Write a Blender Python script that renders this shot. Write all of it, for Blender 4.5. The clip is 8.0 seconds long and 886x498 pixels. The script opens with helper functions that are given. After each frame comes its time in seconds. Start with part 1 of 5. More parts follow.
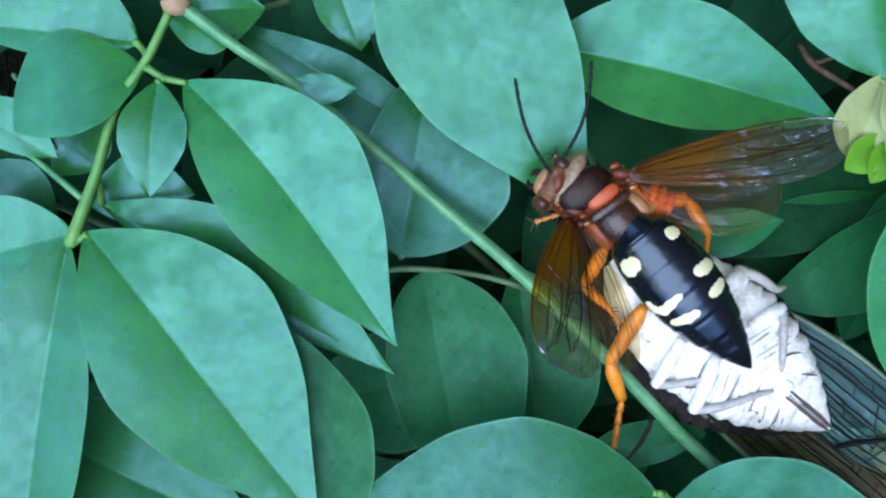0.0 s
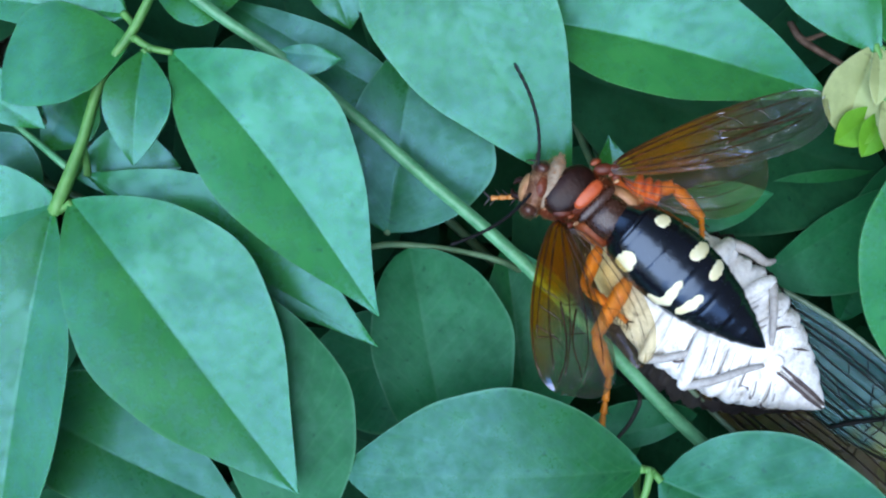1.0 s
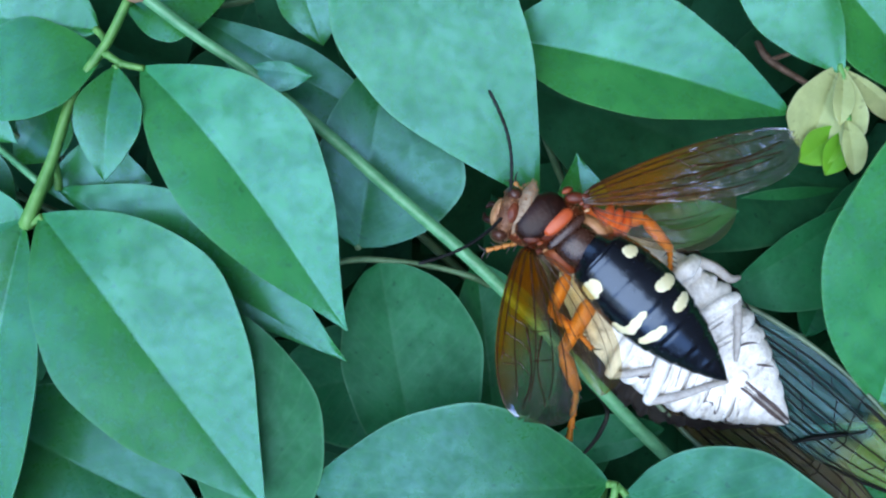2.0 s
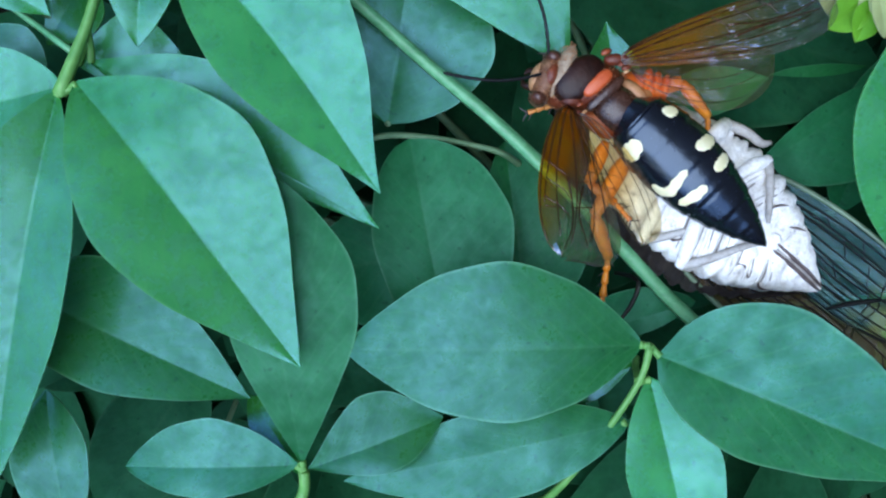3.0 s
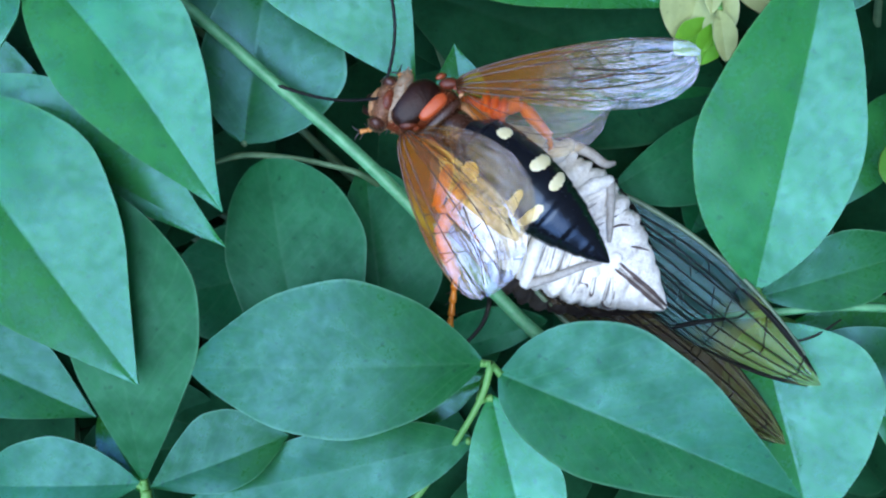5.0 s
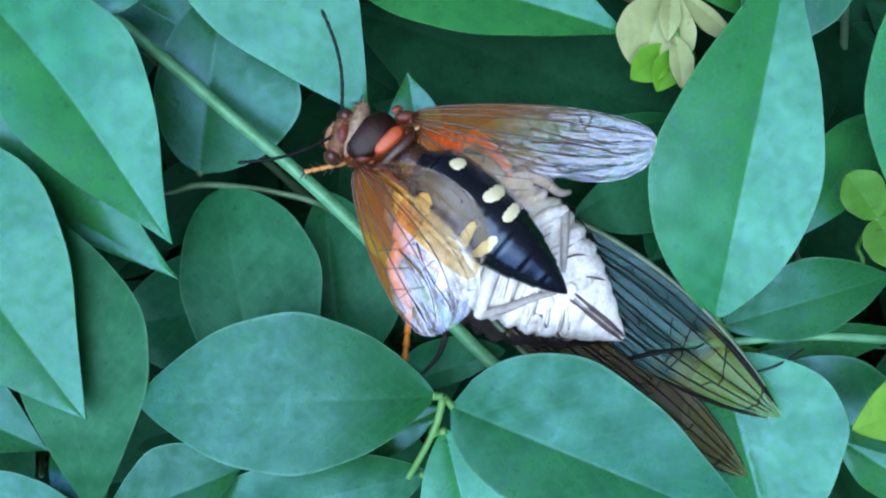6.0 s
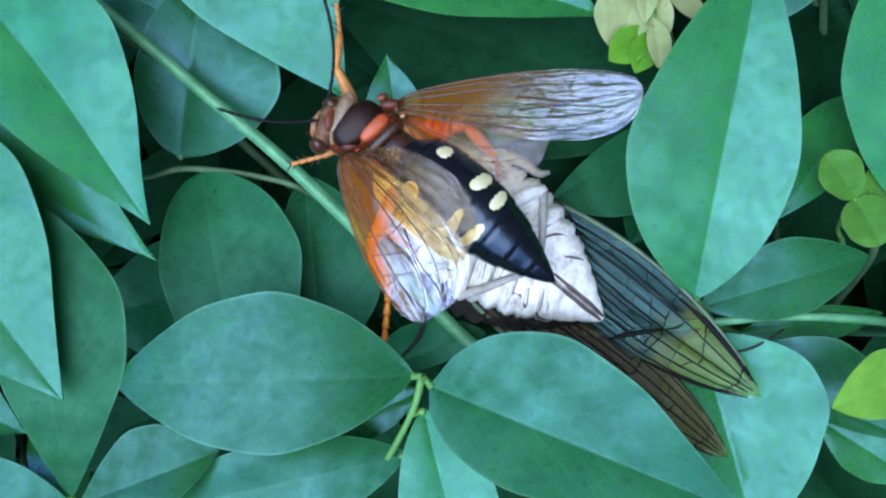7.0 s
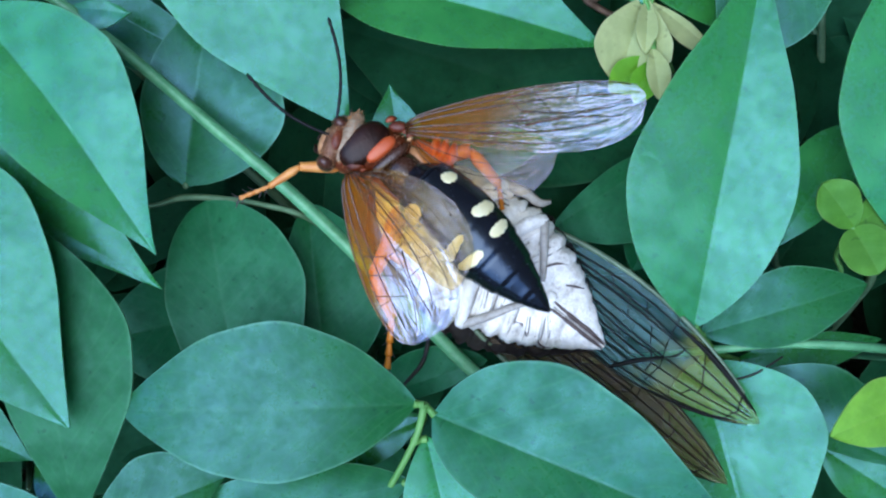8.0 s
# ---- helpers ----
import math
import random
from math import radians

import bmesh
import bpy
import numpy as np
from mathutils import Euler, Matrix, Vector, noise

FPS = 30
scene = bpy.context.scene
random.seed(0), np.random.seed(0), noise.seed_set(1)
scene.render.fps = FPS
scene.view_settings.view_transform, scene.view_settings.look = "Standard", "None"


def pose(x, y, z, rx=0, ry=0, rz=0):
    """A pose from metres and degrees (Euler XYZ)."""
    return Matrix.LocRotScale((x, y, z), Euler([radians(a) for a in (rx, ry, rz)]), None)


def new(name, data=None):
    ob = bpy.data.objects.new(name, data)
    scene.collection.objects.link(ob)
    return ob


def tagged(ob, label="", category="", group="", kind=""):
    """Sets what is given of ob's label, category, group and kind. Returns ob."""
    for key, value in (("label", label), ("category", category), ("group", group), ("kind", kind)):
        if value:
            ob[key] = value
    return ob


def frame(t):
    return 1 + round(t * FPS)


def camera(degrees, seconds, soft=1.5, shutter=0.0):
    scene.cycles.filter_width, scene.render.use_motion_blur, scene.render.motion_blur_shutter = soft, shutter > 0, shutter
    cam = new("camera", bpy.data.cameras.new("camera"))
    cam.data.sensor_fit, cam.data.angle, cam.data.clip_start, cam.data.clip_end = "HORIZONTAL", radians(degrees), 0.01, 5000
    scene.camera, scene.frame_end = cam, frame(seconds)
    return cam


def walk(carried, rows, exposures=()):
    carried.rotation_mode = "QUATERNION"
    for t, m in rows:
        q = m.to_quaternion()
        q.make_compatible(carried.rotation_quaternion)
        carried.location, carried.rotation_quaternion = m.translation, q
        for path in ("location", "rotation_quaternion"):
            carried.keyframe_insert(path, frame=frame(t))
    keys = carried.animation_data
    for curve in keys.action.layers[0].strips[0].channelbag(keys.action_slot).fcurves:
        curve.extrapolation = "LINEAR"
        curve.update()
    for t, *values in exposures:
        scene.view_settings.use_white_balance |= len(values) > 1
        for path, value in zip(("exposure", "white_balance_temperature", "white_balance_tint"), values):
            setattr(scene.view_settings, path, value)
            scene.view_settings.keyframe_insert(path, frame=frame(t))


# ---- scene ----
cam = camera(50.0, 8.0, soft=2.25)
PATH = [
    (0.0, pose(0.00000, 0.00000, 0.11666, -3.58, -0.40, 0.11)),
    (0.1, pose(-0.00052, -0.00230, 0.11655, -3.33, -0.23, 0.14)),
    (0.2, pose(0.00206, -0.00261, 0.11644, -3.08, -0.06, 0.17)),
    (0.3, pose(0.00533, -0.00261, 0.11633, -2.83, 0.11, 0.19)),
    (0.4, pose(0.00845, -0.00239, 0.11621, -2.58, 0.28, 0.22)),
    (0.5, pose(0.00880, -0.00349, 0.11610, -2.33, 0.45, 0.25)),
    (0.6, pose(0.00836, -0.00602, 0.11609, -2.05, 0.53, 0.26)),
    (0.7, pose(0.00714, -0.00776, 0.11609, -1.77, 0.61, 0.26)),
    (0.8, pose(0.00568, -0.00779, 0.11608, -1.48, 0.68, 0.27)),
    (0.9, pose(0.00573, -0.00785, 0.11607, -1.20, 0.76, 0.28)),
    (1.0, pose(0.00449, -0.00904, 0.11606, -0.92, 0.83, 0.29)),
    (1.1, pose(0.00222, -0.00867, 0.11603, -0.66, 0.92, 0.28)),
    (1.2, pose(0.00236, -0.00858, 0.11600, -0.39, 1.00, 0.28)),
    (2.3, pose(0.00800, -0.00788, 0.11752, -0.48, 0.01, 0.61)),
    (2.4, pose(0.00817, -0.01279, 0.11761, -0.34, 0.17, 0.39)),
    (2.5, pose(0.00904, -0.01533, 0.11770, -0.20, 0.32, 0.17)),
    (2.6, pose(0.00860, -0.01723, 0.11766, -0.14, 0.39, 0.16)),
    (2.7, pose(0.00743, -0.01916, 0.11762, -0.09, 0.45, 0.15)),
    (2.8, pose(0.00597, -0.02090, 0.11758, -0.04, 0.52, 0.13)),
    (2.9, pose(0.00480, -0.02441, 0.11753, 0.02, 0.58, 0.12)),
    (3.0, pose(0.00413, -0.02577, 0.11749, 0.07, 0.64, 0.11)),
    (3.1, pose(0.00330, -0.02662, 0.11754, 0.11, 0.62, 0.17)),
    (3.2, pose(0.00312, -0.02614, 0.11758, 0.15, 0.59, 0.24)),
    (3.3, pose(0.00730, -0.02591, 0.11763, 0.18, 0.56, 0.30)),
    (3.4, pose(0.00949, -0.02485, 0.11768, 0.22, 0.54, 0.37)),
    (3.5, pose(0.01364, -0.02272, 0.11773, 0.26, 0.51, 0.43)),
    (3.6, pose(0.01629, -0.02189, 0.11786, 0.31, 0.48, 0.40)),
    (3.7, pose(0.01723, -0.02267, 0.11800, 0.37, 0.46, 0.37)),
    (3.8, pose(0.01741, -0.02279, 0.11813, 0.43, 0.43, 0.35)),
    (3.9, pose(0.01760, -0.02420, 0.11827, 0.49, 0.41, 0.32)),
    (4.0, pose(0.01624, -0.02525, 0.11841, 0.54, 0.38, 0.29)),
    (4.1, pose(0.01572, -0.02579, 0.11832, 0.67, 0.26, 0.27)),
    (4.2, pose(0.01644, -0.02813, 0.11822, 0.81, 0.14, 0.25)),
    (4.3, pose(0.01812, -0.02957, 0.11813, 0.94, 0.02, 0.23)),
    (4.4, pose(0.01888, -0.02921, 0.11804, 1.07, -0.09, 0.21)),
    (4.5, pose(0.02096, -0.02845, 0.11795, 1.20, -0.21, 0.20)),
    (4.6, pose(0.02104, -0.02708, 0.11825, 1.31, -0.26, 0.22)),
    (4.7, pose(0.02018, -0.02626, 0.11856, 1.43, -0.31, 0.24)),
    (5.8, pose(0.02912, -0.02864, 0.11690, 2.04, 0.64, 0.06)),
    (5.9, pose(0.02914, -0.02616, 0.11698, 2.15, 0.67, 0.01)),
    (6.0, pose(0.02936, -0.02404, 0.11706, 2.25, 0.70, -0.03)),
    (6.1, pose(0.02832, -0.02311, 0.11692, 2.40, 0.65, -0.10)),
    (6.2, pose(0.02709, -0.02411, 0.11679, 2.55, 0.61, -0.18)),
    (6.3, pose(0.02737, -0.02616, 0.11665, 2.70, 0.56, -0.25)),
    (6.4, pose(0.02682, -0.02699, 0.11651, 2.85, 0.51, -0.32)),
    (6.5, pose(0.02644, -0.02795, 0.11637, 3.00, 0.46, -0.39)),
    (6.6, pose(0.02657, -0.02866, 0.11646, 3.04, 0.49, -0.36)),
    (6.7, pose(0.02878, -0.02792, 0.11655, 3.08, 0.52, -0.33)),
    (6.8, pose(0.03051, -0.02731, 0.11664, 3.12, 0.55, -0.30)),
    (6.9, pose(0.03133, -0.02786, 0.11673, 3.15, 0.58, -0.28)),
    (7.0, pose(0.03178, -0.02841, 0.11682, 3.19, 0.61, -0.25)),
    (7.1, pose(0.03138, -0.02822, 0.11692, 3.10, 0.68, -0.25)),
    (7.2, pose(0.03061, -0.02893, 0.11702, 3.00, 0.75, -0.26)),
    (7.3, pose(0.03092, -0.02810, 0.11713, 2.91, 0.82, -0.26)),
    (7.4, pose(0.03076, -0.02747, 0.11723, 2.82, 0.89, -0.27)),
    (7.5, pose(0.03342, -0.02803, 0.11733, 2.72, 0.96, -0.27)),
    (7.6, pose(0.03275, -0.02638, 0.11754, 2.90, 0.91, -0.27)),
    (7.7, pose(0.03179, -0.02577, 0.11775, 3.07, 0.86, -0.26)),
    (7.8, pose(0.03229, -0.02494, 0.11796, 3.25, 0.81, -0.26)),
    (7.9, pose(0.03161, -0.02520, 0.11817, 3.42, 0.75, -0.25)),
    (8.0, pose(0.03170, -0.02571, 0.11838, 3.60, 0.70, -0.25)),
]
walk(cam, PATH, exposures=[(0.0, 2.70, 6950, 10), (2.5, 2.70, 6820, 10), (4.5, 2.68, 6580, 10), (8.0, 2.66, 6600, 10)])

# ---- light: open blue sky on one side of an added wall, a hazy sun ----
SUN_DIR = Vector((-0.22, -0.26, 0.94)).normalized()


def make_world():
    world = bpy.data.worlds.new("sky")
    scene.world = world
    world.use_nodes = True
    nt = world.node_tree
    nt.nodes.clear()
    sky = nt.nodes.new("ShaderNodeTexSky")
    sky.sky_type = "NISHITA"
    sky.sun_disc = False
    sky.sun_elevation = math.asin(SUN_DIR.z)
    sky.sun_rotation = math.atan2(SUN_DIR.x, SUN_DIR.y)
    sky.air_density, sky.dust_density, sky.ozone_density = 1.0, 0.0, 4.0
    back = nt.nodes.new("ShaderNodeBackground")
    back.inputs["Strength"].default_value = 0.11
    out = nt.nodes.new("ShaderNodeOutputWorld")
    nt.links.new(sky.outputs[0], back.inputs["Color"])
    nt.links.new(back.outputs[0], out.inputs["Surface"])
    sun = bpy.data.lights.new("sun", "SUN")
    sun.energy, sun.angle, sun.color = 0.55, radians(70), (0.93, 0.97, 1.0)
    ob = new("sun", sun)
    ob.matrix_world = SUN_DIR.to_track_quat("Z", "Y").to_matrix().to_4x4()


make_world()

# ---- materials ----


def blank(name):
    mat = bpy.data.materials.new(name)
    mat.use_nodes = True
    nt = mat.node_tree
    nt.nodes.clear()
    return mat, nt


def node(nt, kind, **sockets):
    n = nt.nodes.new(kind)
    for key, value in sockets.items():
        n.inputs[key.replace("_", " ")].default_value = value
    return n


def math_node(nt, op, a, b=None):
    n = nt.nodes.new("ShaderNodeMath")
    n.operation = op
    for i, v in enumerate((a, b)):
        if v is None:
            continue
        if isinstance(v, (int, float)):
            n.inputs[i].default_value = v
        else:
            nt.links.new(v, n.inputs[i])
    return n.outputs[0]


def ramp(nt, fac, *stops):
    n = nt.nodes.new("ShaderNodeValToRGB")
    while len(n.color_ramp.elements) < len(stops):
        n.color_ramp.elements.new(0.5)
    for e, (p, c) in zip(n.color_ramp.elements, stops):
        e.position = p
        e.color = (*c, 1) if len(c) == 3 else c
    nt.links.new(fac, n.inputs[0])
    return n.outputs[0]


def mix_rgb(nt, fac, a, b, how="MIX"):
    n = nt.nodes.new("ShaderNodeMix")
    n.data_type, n.blend_type = "RGBA", how
    for sock, v in ((0, fac), (6, a), (7, b)):
        if isinstance(v, (int, float)):
            n.inputs[sock].default_value = v
        elif isinstance(v, tuple):
            n.inputs[sock].default_value = (*v, 1)
        else:
            nt.links.new(v, n.inputs[sock])
    return n.outputs[2]


def noise_of(nt, coords, scale, detail=3.0, rough=0.55):
    n = node(nt, "ShaderNodeTexNoise", Scale=scale, Detail=detail, Roughness=rough)
    nt.links.new(coords, n.inputs["Vector"])
    return n.outputs["Fac"]


def bump_of(nt, height, strength, distance):
    n = node(nt, "ShaderNodeBump", Strength=strength, Distance=distance)
    nt.links.new(height, n.inputs["Height"])
    return n.outputs["Normal"]


def leaf_material(name, dark, mid, rib, rough=0.42, gloss=0.75, glow=0.18, wax=0.0, patch=0.66):
    """Waxy leaf: pale midrib and side veins along the leaf's own u, v; mottling; thin translucence."""
    mat, nt = blank(name)
    uv = nt.nodes.new("ShaderNodeUVMap")
    uv.uv_map = "leaf"
    sep = nt.nodes.new("ShaderNodeSeparateXYZ")
    nt.links.new(uv.outputs[0], sep.inputs[0])
    u, v = sep.outputs[0], sep.outputs[1]
    across = math_node(nt, "ABSOLUTE", v)
    tex = nt.nodes.new("ShaderNodeTexCoord")
    info = nt.nodes.new("ShaderNodeObjectInfo")
    coarse = noise_of(nt, tex.outputs["Object"], 120.0, 2.0)
    fine = noise_of(nt, tex.outputs["Object"], 1500.0, 4.0, 0.65)
    cells = node(nt, "ShaderNodeTexVoronoi", Scale=2600.0)
    nt.links.new(tex.outputs["Object"], cells.inputs["Vector"])
    # side veins run forward from the midrib
    run = math_node(nt, "SUBTRACT", math_node(nt, "MULTIPLY", u, 11.0), math_node(nt, "MULTIPLY", across, 3.2))
    wob = math_node(nt, "ADD", run, math_node(nt, "MULTIPLY", coarse, 0.8))
    tri = math_node(nt, "PINGPONG", wob, 0.5)
    vein = ramp(nt, tri, (0.0, (1, 1, 1)), (0.10, (0, 0, 0)))
    ribm = ramp(nt, across, (0.0, (1, 1, 1)), (0.035, (0.3, 0.3, 0.3)), (0.07, (0, 0, 0)))
    rim = ramp(nt, across, (0.955, (0, 0, 0)), (0.99, (1, 1, 1)))
    base = ramp(nt, coarse, (0.3, dark), (0.7, mid))
    hue = nt.nodes.new("ShaderNodeHueSaturation")
    nt.links.new(base, hue.inputs["Color"])
    nt.links.new(math_node(nt, "ADD", math_node(nt, "MULTIPLY", info.outputs["Random"], 0.45), 0.78), hue.inputs["Value"])
    nt.links.new(math_node(nt, "ADD", math_node(nt, "MULTIPLY", info.outputs["Random"], 0.03), 0.487), hue.inputs["Hue"])
    col = mix_rgb(nt, math_node(nt, "MULTIPLY", fine, 0.35), hue.outputs[0], tuple(c * 1.7 for c in mid))
    col = mix_rgb(nt, math_node(nt, "MULTIPLY", vein, 0.16), col, rib)
    col = mix_rgb(nt, math_node(nt, "MULTIPLY", ribm, 0.14), col, rib)
    col = mix_rgb(nt, math_node(nt, "MULTIPLY", rim, 0.55), col, rib)
    blotch = ramp(nt, noise_of(nt, tex.outputs["Object"], 330.0, 5.0, 0.7), (0.42, (0, 0, 0)), (0.62, (1, 1, 1)))
    col = mix_rgb(nt, math_node(nt, "MULTIPLY", blotch, 0.35), col, tuple(c * 0.7 for c in dark))
    specks = ramp(nt, noise_of(nt, tex.outputs["Object"], 950.0, 1.0), (0.70, (0, 0, 0)), (0.75, (1, 1, 1)))
    col = mix_rgb(nt, math_node(nt, "MULTIPLY", specks, 0.45), col, tuple(c * 0.35 for c in dark))
    high = math_node(nt, "ADD", math_node(nt, "MULTIPLY", fine, 0.5), math_node(nt, "MULTIPLY", cells.outputs["Distance"], 0.35))
    high = math_node(nt, "SUBTRACT", high, math_node(nt, "MULTIPLY", vein, 0.10))
    high = math_node(nt, "ADD", high, math_node(nt, "MULTIPLY", coarse, 1.4))
    nrm = bump_of(nt, high, 0.12, 0.00016)
    bs = node(nt, "ShaderNodeBsdfPrincipled")
    # the gloss of the wax varies in patches
    bloom = ramp(nt, noise_of(nt, tex.outputs["Object"], 130.0, 5.0, 0.66), (0.32, (patch,) * 3), (0.66, (1.0,) * 3))
    dust = ramp(nt, noise_of(nt, tex.outputs["Object"], 900.0, 3.0, 0.6), (0.35, (0.66,) * 3), (0.6, (1.0,) * 3))
    # sheen gradient put in by hand: gloss eases off towards the stalk
    stalk_sheen = ramp(nt, math_node(nt, "ADD", u, math_node(nt, "MULTIPLY", math_node(nt, "SUBTRACT", coarse, 0.5), 0.7)), (0.02, (0.62,) * 3), (0.38, (1.0,) * 3))
    bloom = math_node(nt, "MULTIPLY", math_node(nt, "MULTIPLY", bloom, dust), stalk_sheen)
    bloom = math_node(nt, "MULTIPLY", bloom, math_node(nt, "SUBTRACT", 1.0, math_node(nt, "MULTIPLY", vein, 0.22)))
    nt.links.new(math_node(nt, "MULTIPLY", bloom, gloss * 1.12), bs.inputs["Specular IOR Level"])
    nt.links.new(col, bs.inputs["Base Color"])
    nt.links.new(math_node(nt, "ADD", math_node(nt, "ADD", math_node(nt, "MULTIPLY", fine, 0.22), math_node(nt, "MULTIPLY", blotch, 0.13)), rough - 0.1), bs.inputs["Roughness"])
    nt.links.new(nrm, bs.inputs["Normal"])
    bs.inputs["IOR"].default_value = 1.5 + 0.2 * wax
    # the blue of the reflected sky is put into the sheen's tint
    bs.inputs["Specular Tint"].default_value = (0.33, 0.70, 0.96, 1) if wax else (0.4, 0.85, 0.85, 1)
    tr = node(nt, "ShaderNodeBsdfTranslucent")
    nt.links.new(mix_rgb(nt, 0.5, col, tuple(min(1, c * 2.5) for c in mid)), tr.inputs["Color"])
    mx = node(nt, "ShaderNodeMixShader", Fac=glow)
    nt.links.new(bs.outputs[0], mx.inputs[1])
    nt.links.new(tr.outputs[0], mx.inputs[2])
    out = nt.nodes.new("ShaderNodeOutputMaterial")
    nt.links.new(mx.outputs[0], out.inputs[0])
    return mat


def plain_material(name, stops, scale, rough=0.5, gloss=0.5, bump=0.4, depth=0.00015, metal=0.0, coat=0.0, stretch=(1, 1, 1), sheen=(1.0, 1.0, 1.0)):
    """Colour by noise over the stops, with fine relief."""
    mat, nt = blank(name)
    tex = nt.nodes.new("ShaderNodeTexCoord")
    mp = nt.nodes.new("ShaderNodeMapping")
    mp.inputs["Scale"].default_value = stretch
    nt.links.new(tex.outputs["Object"], mp.inputs[0])
    a = noise_of(nt, mp.outputs[0], scale, 4.0, 0.6)
    b = noise_of(nt, mp.outputs[0], scale * 6, 3.0, 0.6)
    col = ramp(nt, math_node(nt, "ADD", math_node(nt, "MULTIPLY", a, 0.75), math_node(nt, "MULTIPLY", b, 0.25)), *stops)
    bs = node(nt, "ShaderNodeBsdfPrincipled", Metallic=metal)
    bs.inputs["Specular IOR Level"].default_value = gloss
    bs.inputs["Specular Tint"].default_value = (*sheen, 1)
    bs.inputs["Coat Weight"].default_value = coat
    bs.inputs["Coat Roughness"].default_value = 0.15
    nt.links.new(col, bs.inputs["Base Color"])
    nt.links.new(math_node(nt, "ADD", math_node(nt, "MULTIPLY", b, 0.2), rough - 0.1), bs.inputs["Roughness"])
    nt.links.new(bump_of(nt, math_node(nt, "ADD", a, math_node(nt, "MULTIPLY", b, 0.5)), bump, depth), bs.inputs["Normal"])
    out = nt.nodes.new("ShaderNodeOutputMaterial")
    nt.links.new(bs.outputs[0], out.inputs[0])
    return mat


def membrane_material(name, base, tip, film_base, film_tip, solid_base, solid_tip, rough=0.3, blend=(0.35, 0.85), shine=(0.02, 0.02), mirror=0.6, crease=0.0006, tint=(0.78, 0.86, 1.0), drift=0.0):
    """Insect wing: tinted see-through film under a glossy skin; u runs from root to tip."""
    mat, nt = blank(name)
    uv = nt.nodes.new("ShaderNodeUVMap")
    uv.uv_map = "leaf"
    sep = nt.nodes.new("ShaderNodeSeparateXYZ")
    nt.links.new(uv.outputs[0], sep.inputs[0])
    tex = nt.nodes.new("ShaderNodeTexCoord")
    a = noise_of(nt, tex.outputs["Object"], 260.0, 3.0)
    b = noise_of(nt, tex.outputs["Object"], 900.0, 3.0)
    along = math_node(nt, "ADD", sep.outputs[0], math_node(nt, "MULTIPLY", math_node(nt, "SUBTRACT", a, 0.5), 0.35))
    along = math_node(nt, "ADD", along, math_node(nt, "MULTIPLY", math_node(nt, "SUBTRACT", sep.outputs[1], 0.4), drift))
    fac = ramp(nt, along, (blend[0], (0, 0, 0)), (blend[1], (1, 1, 1)))
    clear = node(nt, "ShaderNodeBsdfTransparent")
    nt.links.new(mix_rgb(nt, fac, film_base, film_tip), clear.inputs["Color"])
    skin = node(nt, "ShaderNodeBsdfPrincipled")
    skin.inputs["Specular IOR Level"].default_value = 0.1
    skin.inputs["Roughness"].default_value = rough
    nt.links.new(mix_rgb(nt, fac, base, tip), skin.inputs["Base Color"])
    mp = nt.nodes.new("ShaderNodeMapping")
    mp.inputs["Scale"].default_value = (2.6, 5.5, 1.0)
    mp.inputs["Rotation"].default_value = (0, 0, 0.25)
    nt.links.new(uv.outputs[0], mp.inputs[0])
    crumple = noise_of(nt, mp.outputs[0], 1.0, 3.0, 0.6)
    wave = math_node(nt, "ADD", math_node(nt, "ADD", math_node(nt, "MULTIPLY", a, 0.5), math_node(nt, "MULTIPLY", crumple, 2.6)), math_node(nt, "MULTIPLY", b, 0.06))
    nt.links.new(bump_of(nt, wave, 0.35, 0.0006), skin.inputs["Normal"])
    mx = nt.nodes.new("ShaderNodeMixShader")
    solid = mix_rgb(nt, fac, (solid_base,) * 3, (solid_tip,) * 3)
    nt.links.new(solid, mx.inputs[0])
    nt.links.new(clear.outputs[0], mx.inputs[1])
    nt.links.new(skin.outputs[0], mx.inputs[2])
    gl = node(nt, "ShaderNodeBsdfGlossy", Roughness=rough)
    gl.inputs["Color"].default_value = (*tint, 1)
    nt.links.new(bump_of(nt, wave, 0.55, crease), gl.inputs["Normal"])
    fr = node(nt, "ShaderNodeFresnel", IOR=1.56)
    top = nt.nodes.new("ShaderNodeMixShader")
    # extra gloss by place along the wing, set where the sky's sheen lies
    film = mix_rgb(nt, fac, (shine[0],) * 3, (shine[1],) * 3)
    nt.links.new(math_node(nt, "ADD", math_node(nt, "MULTIPLY", fr.outputs[0], mirror), film), top.inputs[0])
    nt.links.new(mx.outputs[0], top.inputs[1])
    nt.links.new(gl.outputs[0], top.inputs[2])
    out = nt.nodes.new("ShaderNodeOutputMaterial")
    nt.links.new(top.outputs[0], out.inputs[0])
    return mat


LEAF = leaf_material("waxy_leaf", (0.012, 0.140, 0.028), (0.034, 0.230, 0.046), (0.09, 0.32, 0.10), rough=0.20, gloss=0.88, wax=0.95)
# copy of the leaf, darkened in colour for leaves lying in shade
SHADE_TONED = leaf_material("shade_toned_leaf", (0.006, 0.085, 0.022), (0.013, 0.128, 0.036), (0.07, 0.24, 0.11), rough=0.36, gloss=0.46, wax=0.0)
# copy with a darker base, toned for leaves that mirror the sky differently
SHEEN_TONED = leaf_material("sheen_toned_leaf", (0.008, 0.092, 0.024), (0.020, 0.145, 0.038), (0.12, 0.34, 0.17), rough=0.27, gloss=0.76, wax=0.7, patch=0.42)
